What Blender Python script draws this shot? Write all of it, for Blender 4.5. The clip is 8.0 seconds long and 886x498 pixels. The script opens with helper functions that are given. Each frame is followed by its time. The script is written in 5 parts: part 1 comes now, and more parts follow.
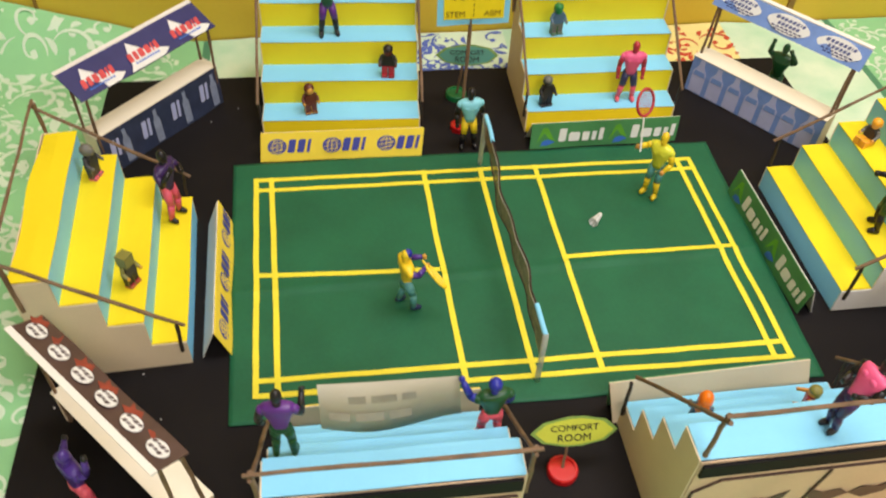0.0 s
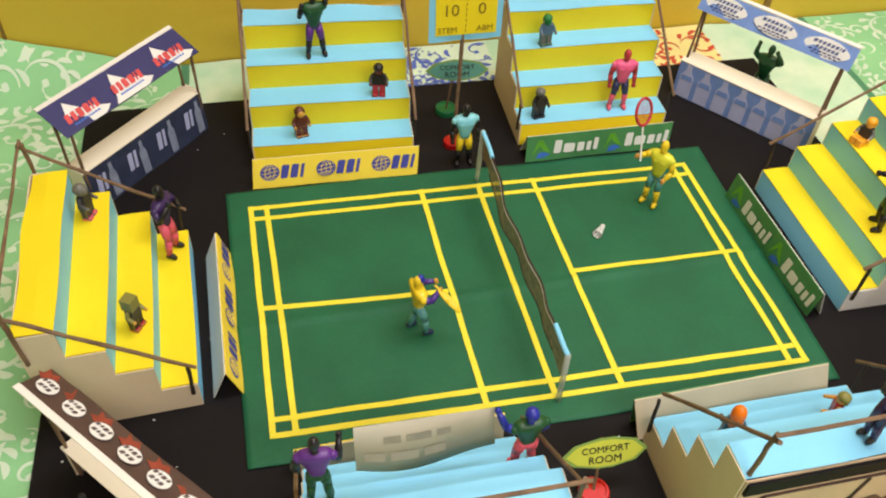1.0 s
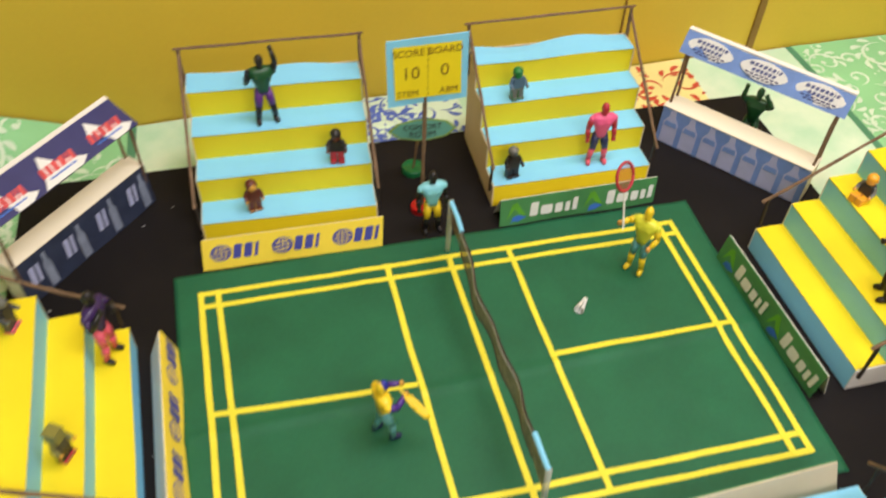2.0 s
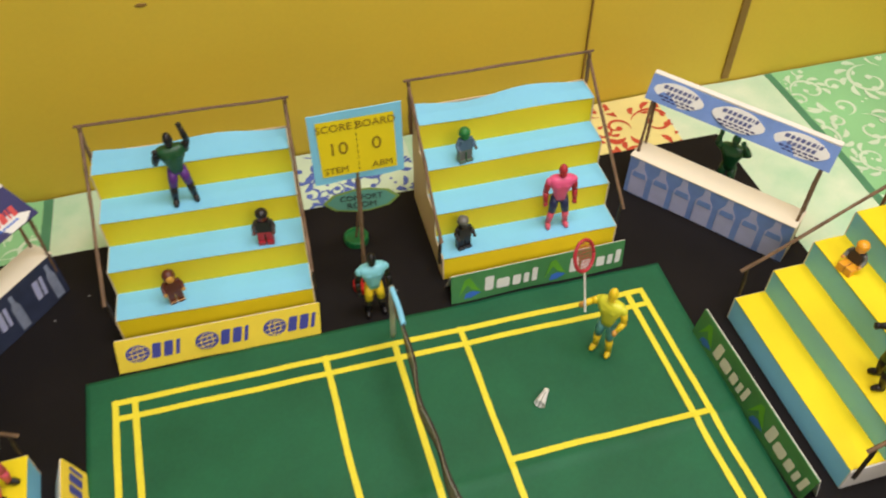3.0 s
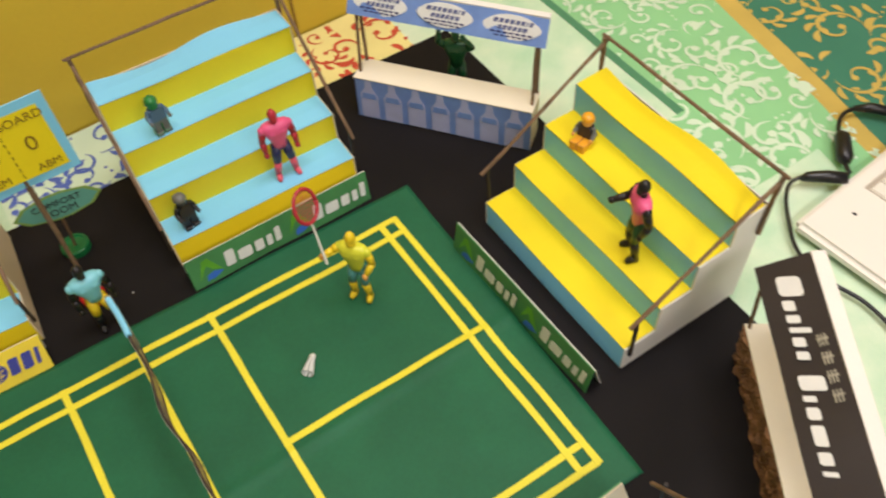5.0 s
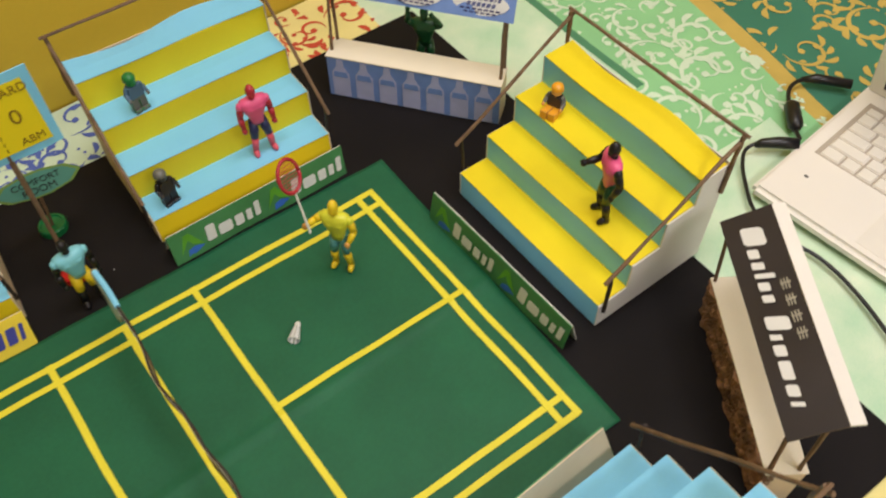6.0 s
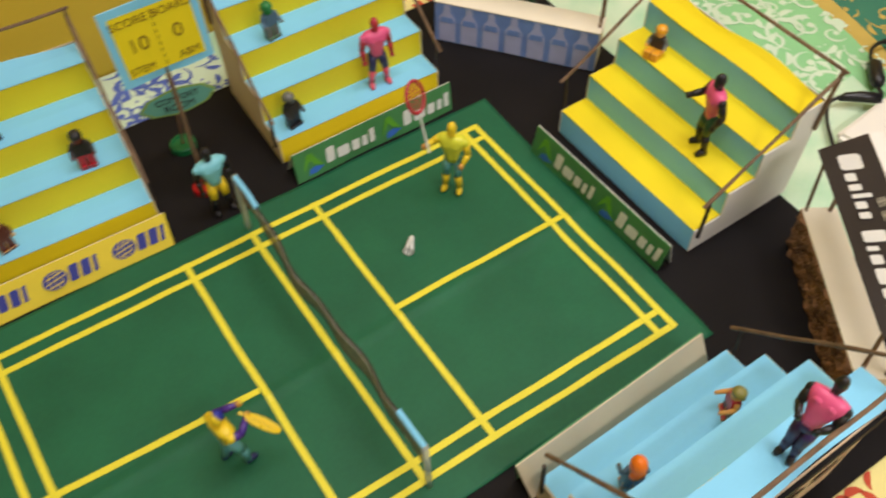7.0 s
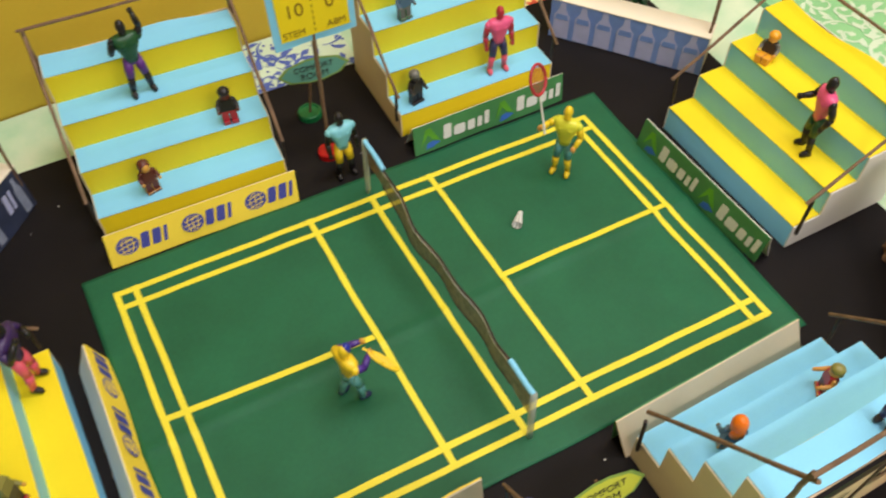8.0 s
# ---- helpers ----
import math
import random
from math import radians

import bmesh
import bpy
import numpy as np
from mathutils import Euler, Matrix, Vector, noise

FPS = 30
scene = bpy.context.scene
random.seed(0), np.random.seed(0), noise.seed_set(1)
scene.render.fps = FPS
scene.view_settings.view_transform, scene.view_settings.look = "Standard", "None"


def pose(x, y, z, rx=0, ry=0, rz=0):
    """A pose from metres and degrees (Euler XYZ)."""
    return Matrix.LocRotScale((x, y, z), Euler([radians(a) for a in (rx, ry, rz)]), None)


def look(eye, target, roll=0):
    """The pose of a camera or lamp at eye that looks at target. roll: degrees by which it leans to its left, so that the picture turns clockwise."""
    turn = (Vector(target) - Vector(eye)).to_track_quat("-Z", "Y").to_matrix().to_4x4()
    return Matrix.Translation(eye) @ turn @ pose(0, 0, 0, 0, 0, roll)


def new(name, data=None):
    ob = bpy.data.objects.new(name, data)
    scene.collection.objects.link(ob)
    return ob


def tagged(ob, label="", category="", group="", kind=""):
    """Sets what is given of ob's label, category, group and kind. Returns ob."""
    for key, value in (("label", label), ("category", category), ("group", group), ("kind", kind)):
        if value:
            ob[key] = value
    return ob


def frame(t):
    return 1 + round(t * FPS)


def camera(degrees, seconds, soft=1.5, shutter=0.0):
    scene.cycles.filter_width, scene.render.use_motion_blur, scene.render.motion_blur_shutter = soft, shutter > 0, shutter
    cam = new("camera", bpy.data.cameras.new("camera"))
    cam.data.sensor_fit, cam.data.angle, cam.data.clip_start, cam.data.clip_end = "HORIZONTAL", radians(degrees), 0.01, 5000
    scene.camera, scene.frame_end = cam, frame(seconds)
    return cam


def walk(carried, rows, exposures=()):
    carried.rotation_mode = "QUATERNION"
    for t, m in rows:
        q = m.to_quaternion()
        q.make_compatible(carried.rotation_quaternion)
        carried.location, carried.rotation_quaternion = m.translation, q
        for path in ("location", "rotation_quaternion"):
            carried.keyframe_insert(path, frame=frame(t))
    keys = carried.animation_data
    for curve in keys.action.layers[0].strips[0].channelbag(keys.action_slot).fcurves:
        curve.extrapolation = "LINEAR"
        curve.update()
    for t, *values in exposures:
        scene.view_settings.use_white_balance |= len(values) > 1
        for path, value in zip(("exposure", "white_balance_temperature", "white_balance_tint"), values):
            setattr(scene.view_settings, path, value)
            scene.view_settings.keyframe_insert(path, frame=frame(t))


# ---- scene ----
cam = camera(56.3, 8.0, soft=2.05, shutter=0.6)
PATH = [
    (0, (-0.176, -0.653, 0.718), (0.051, 0.699, -0.737), 3.4),
    (0.5, (-0.206, -0.638, 0.723), (0.068, 0.731, -0.71), 2.9),
    (1, (-0.226, -0.616, 0.719), (0.1, 0.723, -0.73), 3.4),
    (1.5, (-0.219, -0.578, 0.719), (0.064, 0.746, -0.753), 1.7),
    (2, (-0.173, -0.497, 0.725), (0.171, 0.832, -0.729), 1.9),
    (3.5, (-0.035, -0.34, 0.713), (0.339, 0.922, -0.792), -2.1),
    (4, (0.018, -0.331, 0.691), (0.479, 0.844, -0.861), -3.8),
    (4.5, (0.049, -0.339, 0.684), (0.544, 0.777, -0.9), -5.9),
    (5, (0.059, -0.356, 0.679), (0.644, 0.692, -0.921), -4.8),
    (6.5, (-0.044, -0.388, 0.686), (0.646, 0.585, -0.92), -1.4),
    (7, (-0.114, -0.412, 0.688), (0.521, 0.603, -0.914), -1.5),
    (7.5, (-0.166, -0.432, 0.698), (0.422, 0.645, -0.881), -1.0),
    (8, (-0.206, -0.444, 0.701), (0.347, 0.662, -0.871), -0.9),
]
walk(cam, [(t, look(eye, target, roll)) for t, eye, target, roll in PATH],
     [(0, 0.05), (2, 0.08), (3.5, -0.18), (4.5, -0.18), (5, -0.20), (6.5, -0.42), (7, -0.30), (7.5, -0.05), (8, -0.05)])

# ---- world and light ----
world = bpy.data.worlds.new("room_dark")
world.use_nodes = True
world.node_tree.nodes["Background"].inputs[0].default_value = (0.9, 0.95, 1.0, 1)
world.node_tree.nodes["Background"].inputs[1].default_value = 0.05
scene.world = world


def ceiling_lamp(x, y, z, sx, sy, watts, tint):
    data = bpy.data.lights.new("ceiling_light", "AREA")
    data.shape, data.size, data.size_y, data.energy, data.color = "RECTANGLE", sx, sy, watts, tint
    ob = new("ceiling_light", data)
    ob.matrix_world = pose(x, y, z)
    return ob


ceiling_lamp(0.38, -0.05, 1.82, 1.3, 0.5, 25.0, (1.0, 0.94, 0.96))
ceiling_lamp(0.4, -1.6, 1.82, 1.4, 0.5, 36.0, (1.0, 0.94, 0.96))

# ---- materials ----


def rgb(r, g, b):
    """Linear colour from 0..255 display values."""
    return tuple(((c / 255 + 0.055) / 1.055) ** 2.4 if c > 10 else c / 255 / 12.92 for c in (r, g, b))


def surface(name, colour, rough=0.7, vary=0.12, scale=18.0, grain=400.0, bump=0.15, metal=0.0, second=None, spec=0.35, coat=0.0):
    """A worn surface: colour clouds at a large and a fine scale, roughness and fine relief."""
    m = bpy.data.materials.new(name)
    m.use_nodes = True
    t = m.node_tree
    b = t.nodes["Principled BSDF"]
    co = t.nodes.new("ShaderNodeTexCoord")
    big, fine = t.nodes.new("ShaderNodeTexNoise"), t.nodes.new("ShaderNodeTexNoise")
    big.inputs["Scale"].default_value, fine.inputs["Scale"].default_value = scale, grain
    big.inputs["Detail"].default_value, fine.inputs["Detail"].default_value = 4, 3
    t.links.new(co.outputs["Object"], big.inputs["Vector"])
    t.links.new(co.outputs["Object"], fine.inputs["Vector"])
    add = t.nodes.new("ShaderNodeMath")
    add.operation = "MULTIPLY_ADD"
    add.inputs[1].default_value = 0.35
    t.links.new(fine.outputs["Fac"], add.inputs[0])
    t.links.new(big.outputs["Fac"], add.inputs[2])
    ramp = t.nodes.new("ShaderNodeValToRGB")
    lo = second or tuple(c * (1 - vary) for c in colour)
    hi = tuple(min(1, c * (1 + vary * 0.6)) for c in colour)
    ramp.color_ramp.elements[0].position, ramp.color_ramp.elements[1].position = 0.4, 0.95
    ramp.color_ramp.elements[0].color, ramp.color_ramp.elements[1].color = (*lo, 1), (*hi, 1)
    t.links.new(add.outputs[0], ramp.inputs[0])
    t.links.new(ramp.outputs[0], b.inputs["Base Color"])
    bm_ = t.nodes.new("ShaderNodeBump")
    bm_.inputs["Strength"].default_value, bm_.inputs["Distance"].default_value = bump, 0.002
    t.links.new(add.outputs[0], bm_.inputs["Height"])
    t.links.new(bm_.outputs[0], b.inputs["Normal"])
    b.inputs["Roughness"].default_value, b.inputs["Metallic"].default_value = rough, metal
    b.inputs["Specular IOR Level"].default_value = spec
    b.inputs["Coat Weight"].default_value = coat
    return m


YELLOW = surface("yellow_paper", (0.86, 0.68, 0.012), 0.6, 0.07, 14, 500, 0.1)
CYAN = surface("sky_blue_paper", (0.24, 0.63, 0.90), 0.6, 0.07, 14, 500, 0.1)
WHITE = surface("white_card", (0.80, 0.77, 0.72), 0.65, 0.06, 16, 500, 0.1)
COUNTER = surface("ivory_card", (0.88, 0.81, 0.66), 0.6, 0.05, 16, 500, 0.1)
DARKSTICK = surface("dark_stick", (0.035, 0.024, 0.018), 0.6, 0.4, 60, 700, 0.3)
CREAM = surface("cream_card", (0.72, 0.60, 0.42), 0.65, 0.08, 16, 500, 0.1)
KRAFT = surface("kraft_card", (0.58, 0.42, 0.28), 0.7, 0.12, 20, 500, 0.12)
COURT = surface("green_paper", (0.011, 0.118, 0.052), 0.62, 0.24, 11, 260, 0.22)
TAPE = surface("yellow_tape", (0.82, 0.72, 0.045), 0.55, 0.08, 30, 500, 0.1)
BOARD = surface("black_board", (0.0075, 0.0058, 0.0062), 0.75, 0.35, 12, 500, 0.1, spec=0.22)
STICK = surface("bamboo_stick", (0.19, 0.115, 0.065), 0.6, 0.45, 60, 700, 0.3)
BLACK = surface("black_plastic", (0.012, 0.011, 0.013), 0.35, 0.2, 40, 300, 0.02, spec=0.5)
WALLPAINT = surface("mustard_wall_paint", (0.66, 0.47, 0.045), 0.55, 0.07, 3, 200, 0.06)
SEAM = surface("wall_seam_wood", (0.26, 0.15, 0.03), 0.6, 0.2, 20, 200, 0.1)
PLASTER = surface("pale_wall_paint", (0.72, 0.66, 0.52), 0.7, 0.05, 4, 150, 0.08)
FLOORTILE = surface("floor_concrete", (0.32, 0.28, 0.23), 0.5, 0.12, 5, 120, 0.08)
WOOD = surface("table_wood", (0.22, 0.12, 0.06), 0.5, 0.25, 12, 90, 0.1)
LETTERBLUE = surface("print_blue", rgb(72, 78, 164), 0.55, 0.1, 60, 600, 0.03)
INK = surface("print_black", (0.02, 0.018, 0.02), 0.55, 0.2, 60, 600, 0.03)
PRINTWHITE = surface("print_white", (0.76, 0.76, 0.74), 0.55, 0.06, 60, 600, 0.03)
PRINTGREEN = surface("print_green", rgb(74, 136, 84), 0.5, 0.16, 40, 600, 0.03)
LEAFGREEN = surface("print_leaf_green", rgb(96, 165, 50), 0.5, 0.2, 60, 600, 0.03)
SWOOSH = surface("print_sky", rgb(60, 110, 200), 0.5, 0.2, 60, 600, 0.03)
PRINTYELLOW = surface("print_yellow", rgb(250, 222, 75), 0.55, 0.06, 40, 600, 0.03)
NAVY = surface("print_navy", rgb(52, 52, 104), 0.5, 0.14, 40, 600, 0.03)
DARKNAVY = surface("print_dark_navy", rgb(52, 60, 84), 0.5, 0.3, 60, 600, 0.03)
BOTTLEGREY = surface("print_grey_blue", rgb(136, 146, 168), 0.5, 0.3, 80, 600, 0.03)
RED = surface("print_red", rgb(208, 78, 80), 0.5, 0.15, 60, 600, 0.03)
PALEBLUE = surface("print_pale_blue", rgb(118, 148, 208), 0.5, 0.14, 50, 600, 0.03)
GREYBLUE = surface("print_grey_lettering", rgb(92, 98, 140), 0.5, 0.1, 60, 600, 0.03)
MARKER = surface("marker_line", rgb(136, 108, 28), 0.6, 0.3, 80, 600, 0.02)
LILAC = surface("print_lilac", rgb(176, 182, 218), 0.5, 0.1, 60, 600, 0.03)
BROWN = surface("print_brown", rgb(84, 64, 58), 0.5, 0.25, 50, 600, 0.03)
DISCBAR = surface("print_grey_brown", rgb(96, 84, 84), 0.55, 0.35, 90, 600, 0.03)
ORANGE = surface("print_orange", rgb(146, 66, 50), 0.5, 0.4, 90, 600, 0.03)
SIGNBLACK = surface("sign_black", (0.028, 0.022, 0.024), 0.45, 0.15, 30, 500, 0.03)
BARK = surface("bark_print", (0.27, 0.14, 0.07), 0.85, 0.5, 38, 420, 0.9, second=(0.03, 0.02, 0.014))
OLIVE = surface("sign_olive_paper", rgb(196, 200, 70), 0.6, 0.12, 30, 500, 0.05)
SIGNGREEN = surface("sign_green_border", rgb(130, 160, 80), 0.6, 0.12, 30, 500, 0.05)
PALEPAPER = surface("thin_bond_paper", (0.48, 0.45, 0.34), 0.7, 0.08, 25, 500, 0.08)
FADED = surface("faded_print", (0.40, 0.37, 0.29), 0.7, 0.2, 60, 500, 0.05)
GREENCAP = surface("green_bottle_cap", rgb(20, 110, 60), 0.35, 0.1, 60, 300, 0.02, spec=0.5)
REDCAP = surface("red_bottle_cap", rgb(190, 20, 25), 0.35, 0.1, 60, 300, 0.02, spec=0.5)
NETCORD = surface("net_cord", (0.05, 0.032, 0.026), 0.8, 0.3, 200, 900, 0.1)
LAPTOPWHITE = surface("ivory_laptop_shell", (0.88, 0.84, 0.77), 0.4, 0.03, 8, 500, 0.02, spec=0.5)
KEYWHITE = surface("ivory_key", (0.84, 0.80, 0.72), 0.5, 0.03, 40, 500, 0.02)
KEYGAP = surface("keyboard_well", (0.48, 0.42, 0.35), 0.6, 0.1, 40, 500, 0.02)
SCREEN = surface("dark_screen", (0.01, 0.01, 0.012), 0.15, 0.1, 10, 100, 0.0)
CLOTHGREEN = surface("tablecloth_green", rgb(148, 208, 150), 0.85, 0.14, 7, 900, 0.25)
CLOTHPALE = surface("tablecloth_pale", rgb(214, 226, 200), 0.85, 0.2, 16, 900, 0.25, second=rgb(170, 214, 178))
CLOTHTEAL = surface("tablecloth_teal", rgb(66, 128, 104), 0.85, 0.12, 9, 900, 0.25)
CLOTHGOLD = surface("tablecloth_gold", rgb(205, 178, 92), 0.85, 0.12, 20, 900, 0.2)
CLOTHLINE = surface("tablecloth_dark_green", rgb(84, 140, 104), 0.85, 0.12, 20, 900, 0.2)
CLOTHYELLOW = surface("tablecloth_yellow", rgb(240, 226, 150), 0.85, 0.1, 16, 900, 0.25)
CLOTHRED = surface("tablecloth_red", rgb(205, 84, 58), 0.85, 0.15, 30, 900, 0.2)
CLOTHWHITE = surface("tablecloth_white_print", rgb(212, 232, 206), 0.85, 0.1, 16, 900, 0.2)
CLOTHBLUE = surface("tablecloth_blue", rgb(92, 112, 190), 0.85, 0.25, 30, 900, 0.2)


def plastic(name, r, g, b, rough=0.38):
    return surface("toy_" + name, rgb(r, g, b), rough, 0.08, 60, 300, 0.02, spec=0.5)


TOY = {
    "black": plastic("black", 26, 22, 24), "purple": plastic("purple", 92, 42, 128), "pink": plastic("pink", 232, 92, 140),
    "rose": plastic("rose", 226, 92, 112), "green": plastic("green", 26, 78, 44), "yellow": plastic("yellow", 240, 206, 40),
    "lime": plastic("lime", 222, 222, 62), "blue": plastic("blue", 36, 44, 150), "navy": plastic("navy", 40, 44, 86),
    "red": plastic("red", 178, 44, 58), "cyan": plastic("cyan", 134, 208, 222), "teal": plastic("teal", 96, 160, 160),
    "orange": plastic("orange", 240, 120, 20), "amber": plastic("amber", 236, 166, 40), "skin": plastic("skin", 222, 160, 80), "brown": plastic("brown", 92, 40, 28),
    "gold": plastic("gold", 200, 150, 60), "grey": plastic("grey", 104, 104, 98), "darkgrey": plastic("darkgrey", 54, 52, 52),
    "olive": plastic("olive", 128, 124, 62), "white": plastic("white", 222, 222, 214), "emerald": plastic("emerald", 34, 120, 58),
    "steel": plastic("steel", 76, 104, 128), "darkpurple": plastic("darkpurple", 56, 34, 84), "violet": plastic("violet", 72, 44, 130),
}



def see_through(m, share, scale=0.0):
    """Lets a share of the light pass straight through a material, in fine dots where scale is given."""
    t = m.node_tree
    out, b = t.nodes["Material Output"], t.nodes["Principled BSDF"]
    mix, clear = t.nodes.new("ShaderNodeMixShader"), t.nodes.new("ShaderNodeBsdfTransparent")
    mix.inputs[0].default_value = share
    t.links.new(b.outputs[0], mix.inputs[1])
    t.links.new(clear.outputs[0], mix.inputs[2])
    t.links.new(mix.outputs[0], out.inputs[0])
    return m


TULLE = see_through(surface("brown_tulle", (0.34, 0.23, 0.18), 0.8, 0.5, 140, 900, 0.1), 0.22)
STRAW = see_through(surface("clear_plastic", (0.55, 0.58, 0.487), 0.3, 0.1, 60, 300, 0.05, spec=0.6), 0.45)

# ---- mesh helpers ----


def finish(name, bm, materials, smooth=False):
    me = bpy.data.meshes.new(name)
    bmesh.ops.recalc_face_normals(bm, faces=bm.faces)
    bm.to_mesh(me)
    bm.free()
    for m in materials if isinstance(materials, (list, tuple)) else [materials]:
        me.materials.append(m)
    if smooth:
        for p in me.polygons:
            p.use_smooth = True
    return me


def part(name, bm, material, parent=None, label="", smooth=False):
    ob = new(name, finish(name, bm, material, smooth))
    ob.parent = parent
    return tagged(ob, label)


def thing(name, label, category, at=None, group="", kind=""):
    ob = new(name)
    ob.empty_display_size = 0.02
    if at is not None:
        ob.matrix_world = at
    return tagged(ob, label, category, group, kind)


def box(bm, lo, hi, m=None, mat=0):
    """A box between two corners."""
    vs = [bm.verts.new(Vector((x, y, z))) for x in (lo[0], hi[0]) for y in (lo[1], hi[1]) for z in (lo[2], hi[2])]
    if m is not None:
        for v in vs:
            v.co = m @ v.co
    for f in ((0, 1, 3, 2), (4, 6, 7, 5), (0, 4, 5, 1), (2, 3, 7, 6), (0, 2, 6, 4), (1, 5, 7, 3)):
        bm.faces.new([vs[i] for i in f]).material_index = mat
    return vs


def prism(bm, pts, off, mat=0):
    """A sheet: a polygon of points, pushed along off."""
    a = [bm.verts.new(Vector(p)) for p in pts]
    b = [bm.verts.new(Vector(p) + Vector(off)) for p in pts]
    n = len(pts)
    bm.faces.new(a).material_index = mat
    bm.faces.new(b[::-1]).material_index = mat
    for i in range(n):
        bm.faces.new([a[i], b[i], b[(i + 1) % n], a[(i + 1) % n]]).material_index = mat


def tube(bm, path, radii, n=8, mat=0, flat=1.0):
    """A tube along points with a radius each, closed at both ends; flat squeezes it across."""
    path = [Vector(p) for p in path]
    rings = []
    for i, p in enumerate(path):
        d = (path[min(i + 1, len(path) - 1)] - path[max(i - 1, 0)]).normalized()
        a = d.orthogonal().normalized() if abs(d.z) > 0.95 else d.cross(Vector((0, 0, 1))).normalized()
        b = d.cross(a)
        r = radii[i] if isinstance(radii, (list, tuple)) else radii
        rings.append([bm.verts.new(p + a * r * math.cos(2 * math.pi * k / n) + b * r * flat * math.sin(2 * math.pi * k / n)) for k in range(n)])
    for u, w in zip(rings, rings[1:]):
        for k in range(n):
            bm.faces.new([u[k], u[(k + 1) % n], w[(k + 1) % n], w[k]]).material_index = mat
    bm.faces.new(rings[0][::-1]).material_index = mat
    bm.faces.new(rings[-1]).material_index = mat


def stick(bm, a, b, r=0.002, mat=0):
    """A bamboo stick: a little uneven along its length."""
    a, b = Vector(a), Vector(b)
    n = 6
    jit = random.Random(int(abs(a.x * 9871 + b.y * 7717 + a.z * 313) * 1000))
    pts = [a.lerp(b, i / n) + Vector((jit.uniform(-1, 1), jit.uniform(-1, 1), jit.uniform(-1, 1))) * 0.0005 for i in range(n + 1)]
    tube(bm, pts, [r * jit.uniform(0.85, 1.15) for _ in pts], 7, mat)


def blob(bm, c, r, mat=0, seg=12, rings=8, turn=None):
    """An ellipsoid at c with half axes r."""
    m = Matrix.Translation(c) @ (turn.to_4x4() if turn is not None else Matrix()) @ Matrix.Diagonal((*r, 1))
    got = bmesh.ops.create_uvsphere(bm, u_segments=seg, v_segments=rings, radius=1, matrix=m)
    for v in got["verts"]:
        for f in v.link_faces:
            f.material_index = mat


def limb(bm, pts, radii, mat=0):
    """A rounded limb: a tube with a ball at each joint."""
    tube(bm, pts, radii, 9, mat)
    for p, r in zip(pts, radii):
        blob(bm, p, (r, r, r), mat, 9, 6)


def loft(bm, rings, mat=0, n=14, m=None):
    """Stacked ellipses (z, half x, half y, shift y), squared a little."""
    out = []
    for z, hx, hy, sy in rings:
        ring = []
        for k in range(n):
            a = 2 * math.pi * k / n
            c, s = math.cos(a), math.sin(a)
            p = Vector((hx * math.copysign(abs(c) ** 0.8, c), sy + hy * math.copysign(abs(s) ** 0.8, s), z))
            ring.append(bm.verts.new(m @ p if m is not None else p))
        out.append(ring)
    for u, w in zip(out, out[1:]):
        for k in range(n):
            bm.faces.new([u[k], u[(k + 1) % n], w[(k + 1) % n], w[k]]).material_index = mat
    bm.faces.new(out[0][::-1]).material_index = mat
    bm.faces.new(out[-1]).material_index = mat


class Panel:
    """A flat sheet with its own width and height axes, seen from its front."""

    def __init__(self, bl, br, tl):
        self.o = Vector(bl)
        self.w, self.h = (Vector(br) - self.o).length, (Vector(tl) - self.o).length
        self.u, self.v = (Vector(br) - self.o).normalized(), (Vector(tl) - self.o).normalized()
        self.n = self.u.cross(self.v).normalized()

    def at(self, u, v, d=0.0):
        """A place at fractions u and v, d metres proud of the sheet."""
        return self.o + self.u * (u * self.w) + self.v * (v * self.h) + self.n * d

    def sheet(self, bm, thick=0.0012, mat=0, bow=0.0):
        n = 12
        for i in range(n):
            a, b = i / n, (i + 1) / n
            da, db = bow * math.sin(3.1 * math.pi * a + 0.6), bow * math.sin(3.1 * math.pi * b + 0.6)
            prism(bm, [self.at(a, 0, da), self.at(b, 0, db), self.at(b, 1, db * 0.3), self.at(a, 1, da * 0.3)], -self.n * thick, mat)
        bmesh.ops.remove_doubles(bm, verts=bm.verts, dist=1e-6)

    def shape(self, bm, pts, d=0.0006, mat=0):
        """A printed shape: points in fractions."""
        prism(bm, [self.at(u, v, d) for u, v in pts], self.n * 0.0002, mat)

    def oval(self, bm, u, v, ru, rv, d=0.0006, n=24, mat=0):
        self.shape(bm, [(u + ru * math.cos(2 * math.pi * k / n), v + rv * math.sin(2 * math.pi * k / n)) for k in range(n)], d, mat)

    def bars(self, ob, material, u, v, w, h, spec, slant=0.0, d=0.0009, rise=0.0):
        """A row of plain upright bars for a word, each a part of ob: spec lists (relative width, relative height)."""
        total = sum(a for a, _ in spec) + 0.35 * (len(spec) - 1)
        x = u
        for a, b in spec:
            bw, y0 = a * w / total, v + rise * (x - u)
            bm = bmesh.new()
            e = min(bw * self.w, h * b * self.h) * 0.14
            eu, ev = e / self.w, e / self.h
            pts = [(x + eu, y0), (x + bw - eu, y0), (x + bw, y0 + ev), (x + bw, y0 + h * b - ev), (x + bw - eu, y0 + h * b), (x + eu, y0 + h * b), (x, y0 + h * b - ev), (x, y0 + ev)]
            self.shape(bm, [(pu + slant * (pv - y0) / h, pv) for pu, pv in pts], d)
            part("bar", bm, material, ob)
            x += bw + 0.35 * w / total


